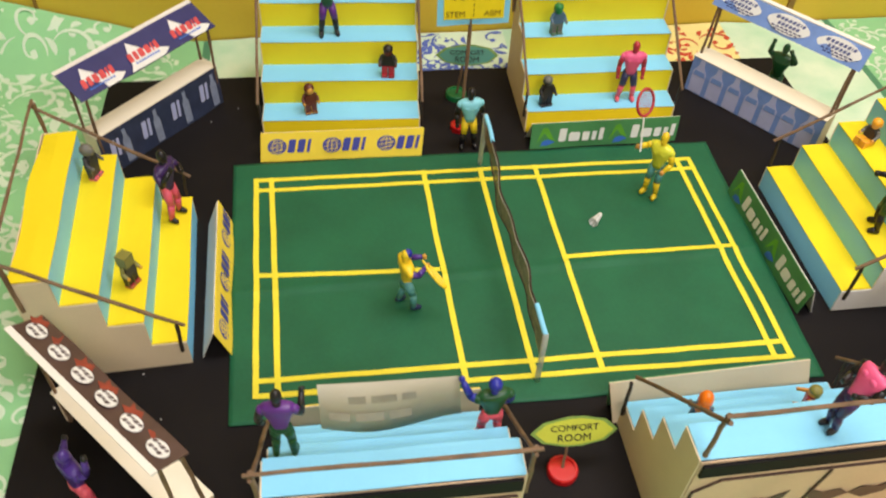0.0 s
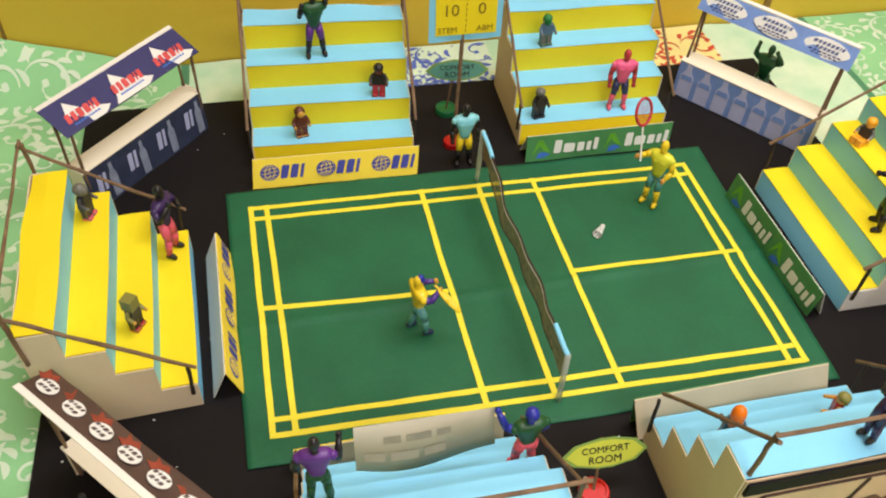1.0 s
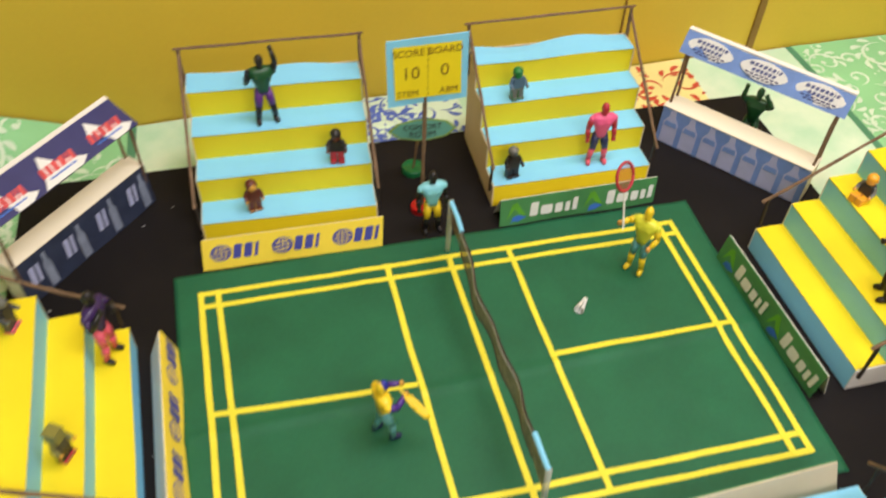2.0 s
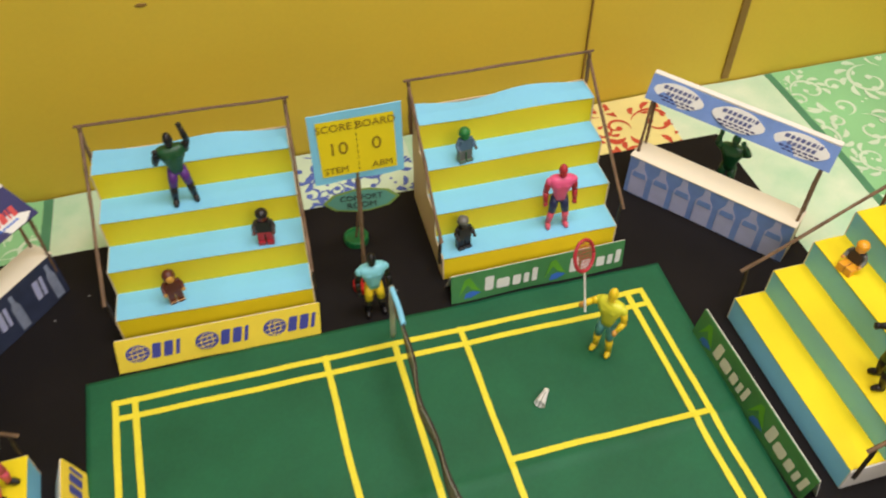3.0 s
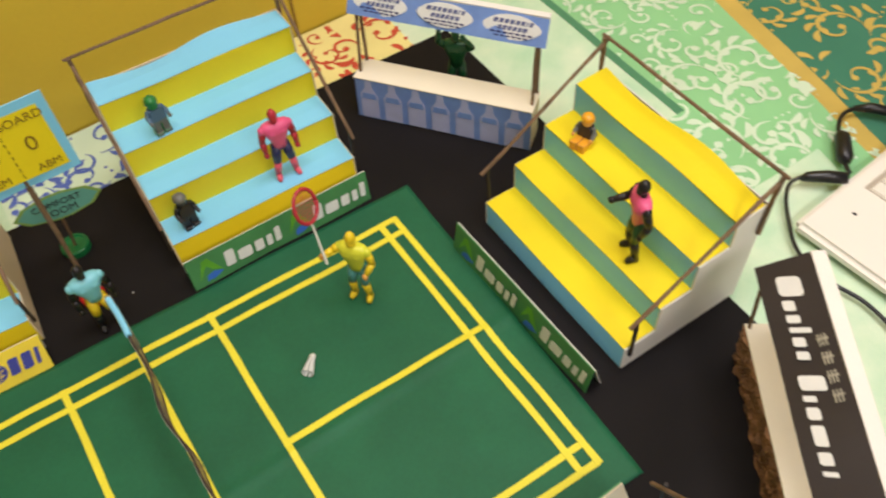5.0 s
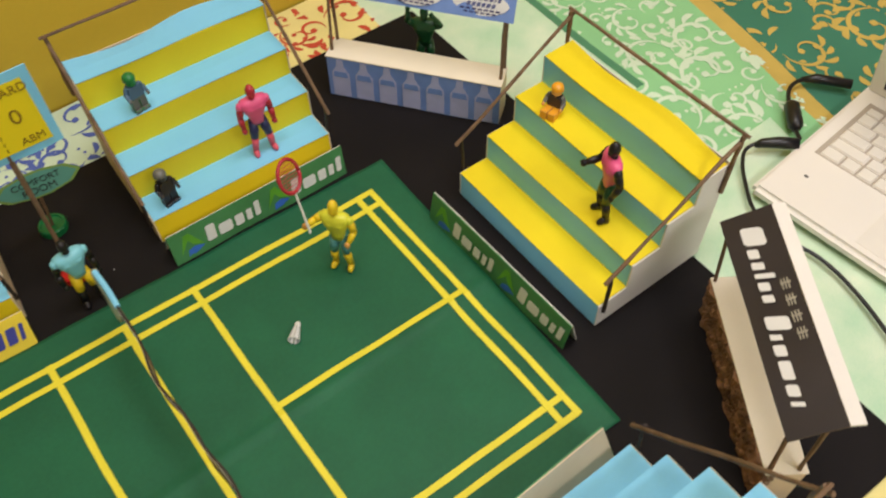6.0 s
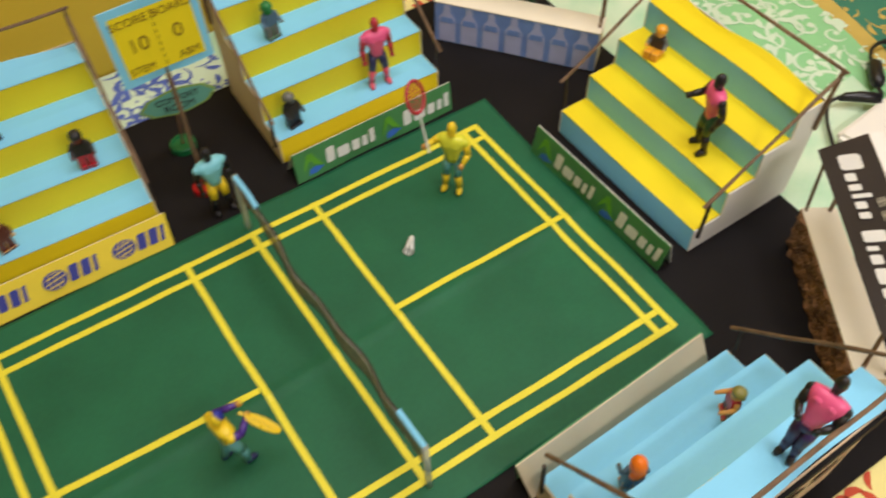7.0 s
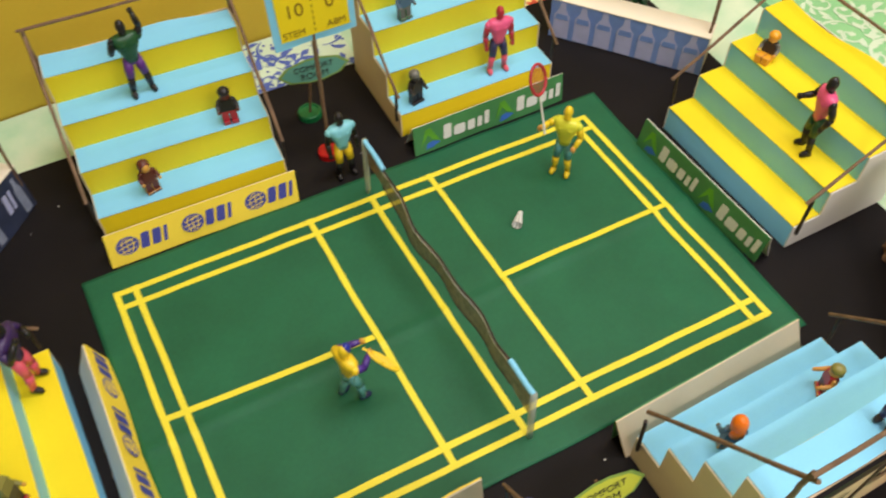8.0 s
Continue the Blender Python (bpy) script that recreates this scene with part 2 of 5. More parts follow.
def lettering(text, size, material, m, parent, name="lettering"):
    """Raised flat lettering in the built-in font, its baseline at m, reading along m's x axis."""
    cu = bpy.data.curves.new("text", "FONT")
    cu.body, cu.size, cu.extrude, cu.align_x, cu.resolution_u = text, size, 0.00015, "CENTER", 3
    tmp = bpy.data.objects.new("text", cu)
    scene.collection.objects.link(tmp)
    bpy.context.view_layer.update()
    me = bpy.data.meshes.new_from_object(tmp)
    bpy.data.objects.remove(tmp)
    me.transform(m)
    me.materials.clear()
    me.materials.append(material)
    ob = new(name, me)
    ob.parent = parent
    return ob

# ---- room ----


def slab(name, lo, hi, material, label, category):
    bm = bmesh.new()
    box(bm, lo, hi)
    return tagged(part(name, bm, material), label, category, kind="structure")


slab("floor", (-2.2, -2.6, -0.80), (2.6, 0.60, -0.76), FLOORTILE, "plain grey floor under the table", "floor")
slab("ceiling", (-2.2, -2.6, 1.85), (2.6, 0.60, 1.90), PLASTER, "plain pale ceiling above the table", "ceiling")
wall = slab("wall_north", (-2.2, 0.494, -0.76), (2.6, 0.60, 1.85), WALLPAINT, "mustard yellow painted wall behind the table", "wall")
slab("wall_south", (-2.2, -2.7, -0.76), (2.6, -2.6, 1.85), PLASTER, "plain pale wall behind the camera", "wall")
slab("wall_west", (-2.3, -2.6, -0.76), (-2.2, 0.60, 1.85), PLASTER, "plain pale side wall", "wall")
slab("wall_east", (2.6, -2.6, -0.76), (2.7, 0.60, 1.85), PLASTER, "plain pale side wall", "wall")
for sx, sw in ((0.572, 0.011), (0.345, 0.002), (-0.605, 0.004)):
    bm = bmesh.new()
    box(bm, (sx - sw / 2, 0.490, 0.0), (sx + sw / 2, 0.494, 1.2))
    part("seam", bm, SEAM, wall, "brown vertical seam strip" if sw > 0.01 else "")
bm = bmesh.new()
blob(bm, (-0.193, 0.494, 0.238), (0.007, 0.001, 0.0025))
part("scuff", bm, SEAM, wall, "small dark scuff mark")

# ---- table and tablecloth ----
table = thing("table", "wooden table pushed against the wall under a cloth", "table")
bm = bmesh.new()
box(bm, (-1.18, -0.98, -0.045), (1.48, 0.482, -0.012))
part("tabletop", bm, WOOD, table)
for lx in (-1.1, 1.4):
    for ly in (-0.9, 0.4):
        bm = bmesh.new()
        box(bm, (lx - 0.03, ly - 0.03, -0.76), (lx + 0.03, ly + 0.03, -0.045))
        part("leg", bm, WOOD, table)

CZ = -0.006


def cloth_z(x, y):
    """Height of the cloth: flat under the board, with soft folds outside, pushed up the wall in one corner."""
    out = max(-0.505 - x, x - 0.507, -0.40 - y, y - 0.384, 0.0)
    k = min(1.0, out / 0.08)
    rise = min(0.085, 0.30 * max(0.0, -0.40 - x))
    w = min(1.0, max(0.0, (y - 0.40) / 0.088))
    return CZ + rise * w * w * (3 - 2 * w) + k * (0.004 * noise.noise(Vector((x * 7, y * 7, 0.3))) + 0.0025 * noise.noise(Vector((x * 19, y * 11, 2.3))))


def skew(x, y):
    """The far side of the cloth lies askew: its bands run aslant beyond the seam."""
    return 0.2 * (y - 0.3) * min(1.0, max(0.0, (x - 0.66) / 0.14)) * min(1.0, max(0.0, (1.47 - x) / 0.35))


def zone(x, y):
    if x > 0.86:
        return 2
    if x > 0.835:
        return 3
    if 0.637 < x < 0.648 and y > 0.1 or -0.377 < x < -0.365 and y > 0.3:
        return 4
    if y > 0.3 and 0.315 < x < 0.455 or y < -0.375 and 0.25 < x < 0.5:
        return 5
    if y > 0.3 and -0.06 < x < 0.09:
        return 6
    if (-0.365 < x < 0.637 and y > 0.1) or (x > 0.40 and y < -0.03 and x < 0.78):
        return 1
    return 0


cloth = thing("tablecloth", "green printed tablecloth with white floral scrolls", "tablecloth")
xs = sorted({round(v, 4) for v in np.arange(-1.2, 1.5, 0.03)} | {0.78, 0.86, 0.835, 0.637, 0.648, -0.377, -0.365, 0.315, 0.455, -0.06, 0.09, 0.25, 0.5, 0.40, 0.64})
ys = sorted({round(v, 4) for v in np.arange(-1.0, 0.48, 0.03)} | {0.405, 0.435, 0.465, 0.3, 0.1, -0.03, -0.375, 0.491})
bm = bmesh.new()
grid = [[bm.verts.new((x + skew(x, y), y, cloth_z(x + skew(x, y), y))) for y in ys] for x in xs]
for i in range(len(xs) - 1):
    for j in range(len(ys) - 1):
        f = bm.faces.new([grid[i][j], grid[i + 1][j], grid[i + 1][j + 1], grid[i][j + 1]])
        f.material_index = zone((xs[i] + xs[i + 1]) / 2, (ys[j] + ys[j + 1]) / 2)
rim = [grid[i][0] for i in range(len(xs))]
low = [bm.verts.new((v.co.x + 0.012 * math.sin(i * 1.3), v.co.y - 0.02 - 0.012 * math.sin(i * 0.9), -0.30)) for i, v in enumerate(rim)]
for i in range(len(xs) - 1):
    bm.faces.new([rim[i], rim[i + 1], low[i + 1], low[i]])
part("cloth", bm, [CLOTHGREEN, CLOTHPALE, CLOTHTEAL, CLOTHGOLD, CLOTHLINE, CLOTHYELLOW, CLOTHWHITE], cloth, smooth=True)


def ribbon(bm, pts, widths, zone_ok):
    """A flat tapered stroke lying on the cloth."""
    prev = None
    for i, (x, y) in enumerate(pts):
        a, b = pts[max(i - 1, 0)], pts[min(i + 1, len(pts) - 1)]
        dx, dy = b[0] - a[0], b[1] - a[1]
        L = math.hypot(dx, dy) or 1
        nx, ny = -dy / L * widths[i], dx / L * widths[i]
        if not zone_ok(x, y):
            prev = None
            continue
        cur = [bm.verts.new((x + s * nx, y + s * ny, cloth_z(x + s * nx, y + s * ny) + 0.0007)) for s in (1, -1)]
        if prev:
            bm.faces.new([prev[0], prev[1], cur[1], cur[0]])
        prev = cur


def sprig(bm, x, y, turn, size, flip, ok, rnd):
    """A floral scroll: a curling stem with plump leaves along its outer side."""
    def put(px, py):
        px *= flip
        c, s = math.cos(turn), math.sin(turn)
        return (x + size * (px * c - py * s), y + size * (px * s + py * c))

    def stroke(pts, wide, fat=0.5):
        """A smooth stroke, thickest at fat of its length and running out at both ends."""
        n = len(pts) - 1
        prof = []
        for k in range(n + 1):
            q = k / n
            q = 0.5 * q / fat if q < fat else 0.5 + 0.5 * (q - fat) / (1 - fat)
            prof.append(size * wide * (0.12 + 0.88 * math.sin(math.pi * q)))
        ribbon(bm, [put(*p) for p in pts], prof, ok)

    def curl(cx, cy, r, start, sweep, wide):
        """A stem that winds inwards to a round bud."""
        n = 34
        pts = [(cx + r * (1 - 0.8 * k / n) * math.cos(start + sweep * k / n), cy + r * (1 - 0.8 * k / n) * math.sin(start + sweep * k / n)) for k in range(n + 1)]
        stroke(pts, wide, 0.3)
        bx, by = pts[-1]
        stroke([(bx - 0.075 + 0.15 * q / 8, by) for q in range(9)], 0.075)
        return pts

    def comma(x0, y0, turn_, long, bend, wide):
        """A plump curved leaf."""
        px, py, pts = x0, y0, [(x0, y0)]
        for k in range(12):
            d = turn_ + bend * k / 12
            px, py = px + long / 12 * math.cos(d), py + long / 12 * math.sin(d)
            pts.append((px, py))
        stroke(pts, wide, 0.62)

    main = curl(0.0, 0.0, 0.5, 0.0, 6.4, 0.042)
    curl(0.80, -0.30, 0.30, math.pi, -5.6, 0.034)
    curl(-0.25, 0.78, 0.24, -1.4, 5.2, 0.030)
    for k in (2, 5, 8, 11, 14, 17):
        x0, y0 = main[k]
        th = 6.4 * k / 34
        comma(x0 * 1.08, y0 * 1.08, th + 0.5, rnd.uniform(0.26, 0.40), 1.5, 0.062)
    for k in (4, 10, 16):
        x0, y0 = main[k]
        comma(x0 * 0.9, y0 * 0.9, 6.4 * k / 34 + 2.6, 0.17, -1.2, 0.036)
    comma(0.62, -0.62, -1.2, 0.42, 1.6, 0.075)
    comma(0.50, -0.55, -1.9, 0.36, -1.4, 0.062)
    for q in range(3):
        stroke([(0.86 + 0.1 * q + 0.07 * e / 6, 0.18 + 0.13 * q) for e in range(7)], 0.034)


def print_motifs(name, region, zid, material, step, size, seed, label):
    rnd = random.Random(seed)
    bm = bmesh.new()

    def ok(x, y):
        return zone(x - skew(x, y), y) == zid and not (-0.485 < x < 0.488 and -0.365 < y < 0.37) and region[0] < x - skew(x, y) < region[1] and region[2] < y < region[3]

    y, row = region[2], 0
    while y < region[3]:
        x = region[0] + (row % 2) * step * 0.5
        while x < region[1]:
            sprig(bm, x + rnd.uniform(-0.15, 0.15) * step, y + rnd.uniform(-0.15, 0.15) * step, rnd.uniform(0, 6.28), size * rnd.uniform(0.8, 1.15), rnd.choice((-1, 1)), ok, rnd)
            x += step
        y += step * 0.8
        row += 1
    tagged(part(name, bm, material, cloth, label), kind="stuff")


print_motifs("floral_print", (-1.1, -0.377, -0.9, 0.487), 0, CLOTHWHITE, 0.092, 0.066, 4, "white leaf scrolls")
print_motifs("floral_print", (0.5, 0.835, -0.9, 0.487), 0, CLOTHWHITE, 0.092, 0.066, 9, "white leaf scrolls")
print_motifs("scroll_print", (0.86, 1.45, -0.6, 0.487), 2, CLOTHGOLD, 0.095, 0.070, 7, "gold scrolls on teal")
print_motifs("scroll_print", (0.315, 0.455, 0.372, 0.487), 5, CLOTHRED, 0.075, 0.058, 3, "red flourish on yellow")
print_motifs("scroll_print", (0.25, 0.5, -0.6, -0.375), 5, CLOTHRED, 0.075, 0.058, 5, "red flourish on yellow")
print_motifs("scroll_print", (-0.06, 0.09, 0.36, 0.487), 6, CLOTHBLUE, 0.062, 0.055, 6, "blue swirl on white")

# ---- base board and court ----
bm = bmesh.new()
box(bm, (-0.500, -0.377, -0.005), (0.502, 0.380, 0.0))
bmesh.ops.bevel(bm, geom=bm.edges[:], offset=0.0006, segments=1, affect="EDGES")
tagged(part("base_board", bm, BOARD), "black illustration board on the tablecloth", "board")
rnd = random.Random(12)
dust = bmesh.new()
for _ in range(60):
    x, y, s = rnd.uniform(-0.48, 0.5), rnd.uniform(-0.36, 0.36), rnd.uniform(0.0004, 0.0012)
    if not (-0.315 < x < 0.32 and -0.206 < y < 0.185):
        box(dust, (x - s, y - s * 0.6, 0.0), (x + s, y + s * 0.6, 0.0005), None)
tagged(part("paper_crumbs", dust, PRINTWHITE), "tiny white paper crumbs scattered on the black board", "crumbs", kind="stuff")


def mat_z(x, y):
    """Height of the court sheet, lifting slightly in waves towards its edges."""
    e = min(1.0, max(abs(x) / 0.315, abs(y + 0.013) / 0.19)) ** 6
    w = 0.5 + 0.5 * noise.noise(Vector((x * 16, y * 16, 5)))
    crease = 0.0030 * math.exp(-((y + 0.0262 - 0.03 * x) / 0.0055) ** 2) * (0.6 + 0.5 * noise.noise(Vector((x * 12, 0, 4)))) + 0.0005 * noise.noise(Vector((x * 34, y * 26, 8)))
    return 0.0012 + 0.0024 * e * w + 0.0004 * noise.noise(Vector((x * 9, y * 9, 1))) + crease


court = thing("court_mat", "dark green paper badminton court with yellow lines", "court")
bm = bmesh.new()
NX, NY = 110, 84
top = []
for i in range(NX + 1):
    row = []
    for j in range(NY + 1):
        y = -0.2060 + 0.3895 * j / NY
        xl, xr = -0.3163 + 0.0135 * (1 - j / NY), 0.3170 + 0.005 * j / NY
        x = xl + (xr - xl) * i / NX
        yy = y + 0.002 * noise.noise(Vector((x * 10, y * 3, 7)))
        row.append(bm.verts.new((x, yy, mat_z(x, yy))))
    top.append(row)
for i in range(NX):
    for j in range(NY):
        bm.faces.new([top[i][j], top[i + 1][j], top[i + 1][j + 1], top[i][j + 1]])
border = [top[i][0] for i in range(NX)] + [top[NX][j] for j in range(NY)] + [top[i][NY] for i in range(NX, 0, -1)] + [top[0][j] for j in range(NY, 0, -1)]
skirt = [bm.verts.new((v.co.x, v.co.y, v.co.z - 0.0008)) for v in border]
for k in range(len(border)):
    q = (k + 1) % len(border)
    bm.faces.new([border[k], border[q], skirt[q], skirt[k]])
part("sheet", bm, COURT, court, smooth=True)


def court_line(a, b, lift, w=0.0064):
    """A strip of yellow paper glued along the court, a little crooked."""
    bm = bmesh.new()
    a, b = Vector(a), Vector(b)
    d = (b - a).normalized()
    nrm = Vector((-d.y, d.x))
    n = max(6, int((b - a).length / 0.007))
    rows = []
    for i in range(n + 1):
        p = a.lerp(b, i / n)
        p = p + nrm * 0.0011 * noise.noise(Vector((p.x * 14, p.y * 14, lift * 900)))
        hw = w / 2 * (1 + 0.1 * noise.noise(Vector((p.x * 60, p.y * 60, 3))))
        rows.append([bm.verts.new((q.x, q.y, mat_z(q.x, q.y) + lift + dz)) for q, dz in ((p + nrm * hw, 0), (p - nrm * hw, 0), (p - nrm * hw, -0.0004), (p + nrm * hw, -0.0004))])
    for u, v in zip(rows, rows[1:]):
        for k in range(4):
            bm.faces.new([u[k], u[(k + 1) % 4], v[(k + 1) % 4], v[k]])
    bm.faces.new(rows[0])
    bm.faces.new(rows[-1][::-1])
    part("court_line", bm, TAPE, court)


for a, b, lift in (
    ((-0.2868, 0.1505), (0.2868, 0.1495), 0.0007), ((-0.2862, 0.1315), (0.2872, 0.1305), 0.0007),
    ((-0.2775, -0.1745), (0.2922, -0.1772), 0.0007), ((-0.278, -0.1560), (0.2922, -0.1570), 0.0007),
    ((-0.2815, -0.0118), (-0.0714, -0.0195), 0.0007), ((0.0802, -0.0110), (0.2885, -0.0118), 0.0007),
    ((-0.2865, 0.1535), (-0.2770, -0.1775), 0.0012), ((-0.2672, 0.1535), (-0.2545, -0.1778), 0.0012),
    ((-0.0730, 0.1535), (-0.0630, -0.1765), 0.0012), ((0.0745, 0.1530), (0.0822, -0.1765), 0.0012),
    ((0.0016, 0.1530), (0.0095, -0.1785), 0.0012), ((0.2685, 0.1525), (0.2740, -0.1802), 0.0012), ((0.2858, 0.1525), (0.2918, -0.1802), 0.0012),
):
    court_line(a, b, lift)

# ---- net ----
net = thing("badminton_net", "brown mesh badminton net between pale blue posts", "net")
NET_A, NET_B = Vector((0.0026, 0.1599, 0.001)), Vector((0.0102, -0.1819, 0.001))
TOP_A, TOP_B = Vector((0.0047, 0.1600, 0.0815)), Vector((0.0113, -0.1772, 0.072))


def net_at(s, h):
    """A place on the hanging net: s along it, h from its lower to its upper edge."""
    p = TOP_A.lerp(TOP_B, s)
    x = p.x + (0.0028 * math.sin(11 * s + 0.4) + 0.0016 * math.sin(27 * s + 1)) * min(1, 6 * s, 6 * (1 - s)) + 0.0015 * (1 - h) * math.sin(17 * s)
    z = p.z - 0.008 * 4 * s * (1 - s) + 0.006 * math.exp(-((s - 0.87) / 0.06) ** 2)
    return Vector((x, p.y, z - (1 - h) * (0.034 + 0.003 * math.sin(9 * s))))


for base, tip, s0, s1 in ((NET_A, TOP_A, 0.0, 0.13), (NET_B, TOP_B, 1.0, 0.89)):
    bm = bmesh.new()
    tube(bm, [base, base.lerp(tip, 0.5), tip + Vector((0, 0, 0.002))], [0.0030, 0.0034, 0.0032], 8)
    part("post", bm, STRAW, net, "grey translucent plastic post", smooth=True)
    bm = bmesh.new()
    tube(bm, [net_at(s0 + (s1 - s0) * i / 8, 1.0) + Vector((0, 0, 0.0005)) for i in range(9)], 0.0028, 8)
    part("sleeve", bm, CYAN, net, "pale blue paper sleeve")
for h, r, mat_ in ((0.0, 0.0009, NETCORD), (1.0, 0.0012, NETCORD)):
    bm = bmesh.new()
    tube(bm, [net_at(0.1 + 0.8 * i / 60, h) for i in range(61)], r, 5)
    part("net_cord", bm, mat_, net, "dark edging cord")
bm = bmesh.new()
tube(bm, [net_at(0.1 + 0.8 * i / 60, 0.95) + Vector((-0.001, 0, 0)) for i in range(61)], 0.0006, 4)
part("net_thread", bm, PRINTWHITE, net, "white thread along the top")
bm = bmesh.new()
g = [[bm.verts.new(net_at(i / 110, k / 12)) for k in range(13)] for i in range(111)]
for i in range(110):
    for k in range(12):
        bm.faces.new([g[i][k], g[i + 1][k], g[i + 1][k + 1], g[i][k + 1]])
part("net_mesh", bm, TULLE, net, "fine brown translucent mesh")

# ---- bleachers ----


def bleacher(at, w, d, h, tread_mat, riser_mat, side_mat, label, rail_front=0.03, rail_back=0.036, back_mat=None, end_label="", low_riser=None, inset=False):
    """Four paper steps: local x across, y from the front back, z up. Stick rails at both ends and along the top."""
    ob = thing("bleacher", label, "bleacher", at, "bleachers round the court")
    n = 4
    rnd = random.Random(int(abs(at.translation.x * 1000 + at.translation.y * 777)))
    for k in range(n):
        y0, y1, z = k * d / n, (k + 1) * d / n, (k + 1) * h / n
        bm = bmesh.new()
        seg = 16
        rows = []
        ph = rnd.uniform(0, 6)
        for i in range(seg + 1):
            x = w * i / seg
            wav = 0.0007 * math.sin(ph + 7 * i / seg) + (0.0016 * math.sin(2 + 9 * i / seg) if k == n - 1 else 0)
            rows.append([bm.verts.new((x, y0 - 0.0006 + wav * 0.5, z)), bm.verts.new((x, (y0 + y1) / 2, z + 0.0005 + wav * 0.4)), bm.verts.new((x, y1 + (wav if k == n - 1 else 0), z + (wav * 1.2 if k == n - 1 else 0))),
                         bm.verts.new((x, y1 + (wav if k == n - 1 else 0), z - 0.001 + (wav * 1.2 if k == n - 1 else 0))), bm.verts.new((x, y0 - 0.0006 + wav * 0.5, z - 0.001))])
        for u, v in zip(rows, rows[1:]):
            for q in range(5):
                bm.faces.new([u[q], u[(q + 1) % 5], v[(q + 1) % 5], v[q]])
        bm.faces.new(rows[0])
        bm.faces.new(rows[-1][::-1])
        part("tread", bm, tread_mat, ob)
        bm = bmesh.new()
        rows = []
        for i in range(seg + 1):
            x = w * i / seg
            wav = 0.0006 * math.sin(ph + 5 * i / seg)
            rows.append([bm.verts.new((x, y0 + wav, z - 0.001)), bm.verts.new((x, y0 + wav * 0.3, z - h / n)), bm.verts.new((x, y0 + 0.001, z - h / n)), bm.verts.new((x, y0 + 0.001 + wav, z - 0.001))])
        for u, v in zip(rows, rows[1:]):
            for q in range(4):
                bm.faces.new([u[q], u[(q + 1) % 4], v[(q + 1) % 4], v[q]])
        part("riser", bm, riser_mat if k == n - 1 else (low_riser or riser_mat), ob)
    prof = [(0, 0)]
    for k in range(n):
        prof += [(k * d / n, (k + 1) * h / n - 0.0012), ((k + 1) * d / n - (0 if k == n - 1 else 0.0002), (k + 1) * h / n - 0.0012)]
    prof += [(d, 0)]
    for x, off in ((0.0, -0.0014), (w, 0.0014)):
        bm = bmesh.new()
        prism(bm, [(x, y, z) for y, z in prof], (off, 0, 0))
        part("side_panel", bm, side_mat, ob, end_label)
    bm = bmesh.new()
    box(bm, (0, d, 0), (w, d + 0.0014, h - 0.002))
    part("back_panel", bm, back_mat or side_mat, ob)
    # rails
    zf, zb = h / n, h
    for x in (-0.0035, w + 0.0035):
        bm = bmesh.new()
        stick(bm, (x, 0.006, zf - 0.012), (x, 0.004, zf + rail_front), 0.0019)
        part("rail_post", bm, DARKSTICK, ob)
        bm = bmesh.new()
        if inset:
            x = min(max(x, 0.004), w - 0.004)
        stick(bm, (x, d - 0.004, zb - (0.001 if inset else 0.035)), (x, d - 0.002, zb + rail_back), 0.0022)
        part("rail_post", bm, STICK, ob)
        bm = bmesh.new()
        stick(bm, (x, -0.003, zf + rail_front - 0.002), (x, d + 0.004, zb + rail_back - 0.002), 0.0019)
        part("hand_rail", bm, STICK, ob)
    bm = bmesh.new()
    over = -0.001 if inset else 0.009
    stick(bm, (-over, d, zb + rail_back), (w + over, d, zb + rail_back + 0.001), 0.0017)
    part("hand_rail", bm, STICK, ob)
    return ob


bleacher(pose(-0.2762, 0.2302, 0, 0, 0, -2.36), 0.2046, 0.149, 0.1414, CYAN, YELLOW, CREAM, "sky blue and yellow paper bleacher with stick rails")
bleacher(pose(0.0767, 0.2253, 0, 0, 0, -0.33), 0.2055, 0.1413, 0.1413, CYAN, YELLOW, CREAM, "sky blue and yellow paper bleacher with white side")
bleacher(pose(0.3633, 0.0906, 0, 0, 0, -89.3), 0.2085, 0.142, 0.1351, YELLOW, CYAN, WHITE, "yellow and sky blue paper bleacher with white side", rail_front=0.042)
bleacher(pose(-0.3434, -0.1232, 0, 0, 0, 93.2), 0.2136, 0.1359, 0.1453, YELLOW, CYAN, CREAM, "yellow and sky blue paper bleacher with beige side")
fr = bleacher(pose(0.2924, -0.2351, 0, 0, 0, 180.95), 0.210, 0.1255, 0.1493, CYAN, YELLOW, CREAM, "all sky blue paper bleacher with kraft back", back_mat=KRAFT, low_riser=CYAN, rail_front=0.040, rail_back=0.062, inset=True)
fl = bleacher(pose(-0.0525, -0.2345, 0, 0, 0, 180), 0.198, 0.1255, 0.147, CYAN, YELLOW, CREAM, "all sky blue paper bleacher with kraft back", back_mat=KRAFT, low_riser=CYAN)

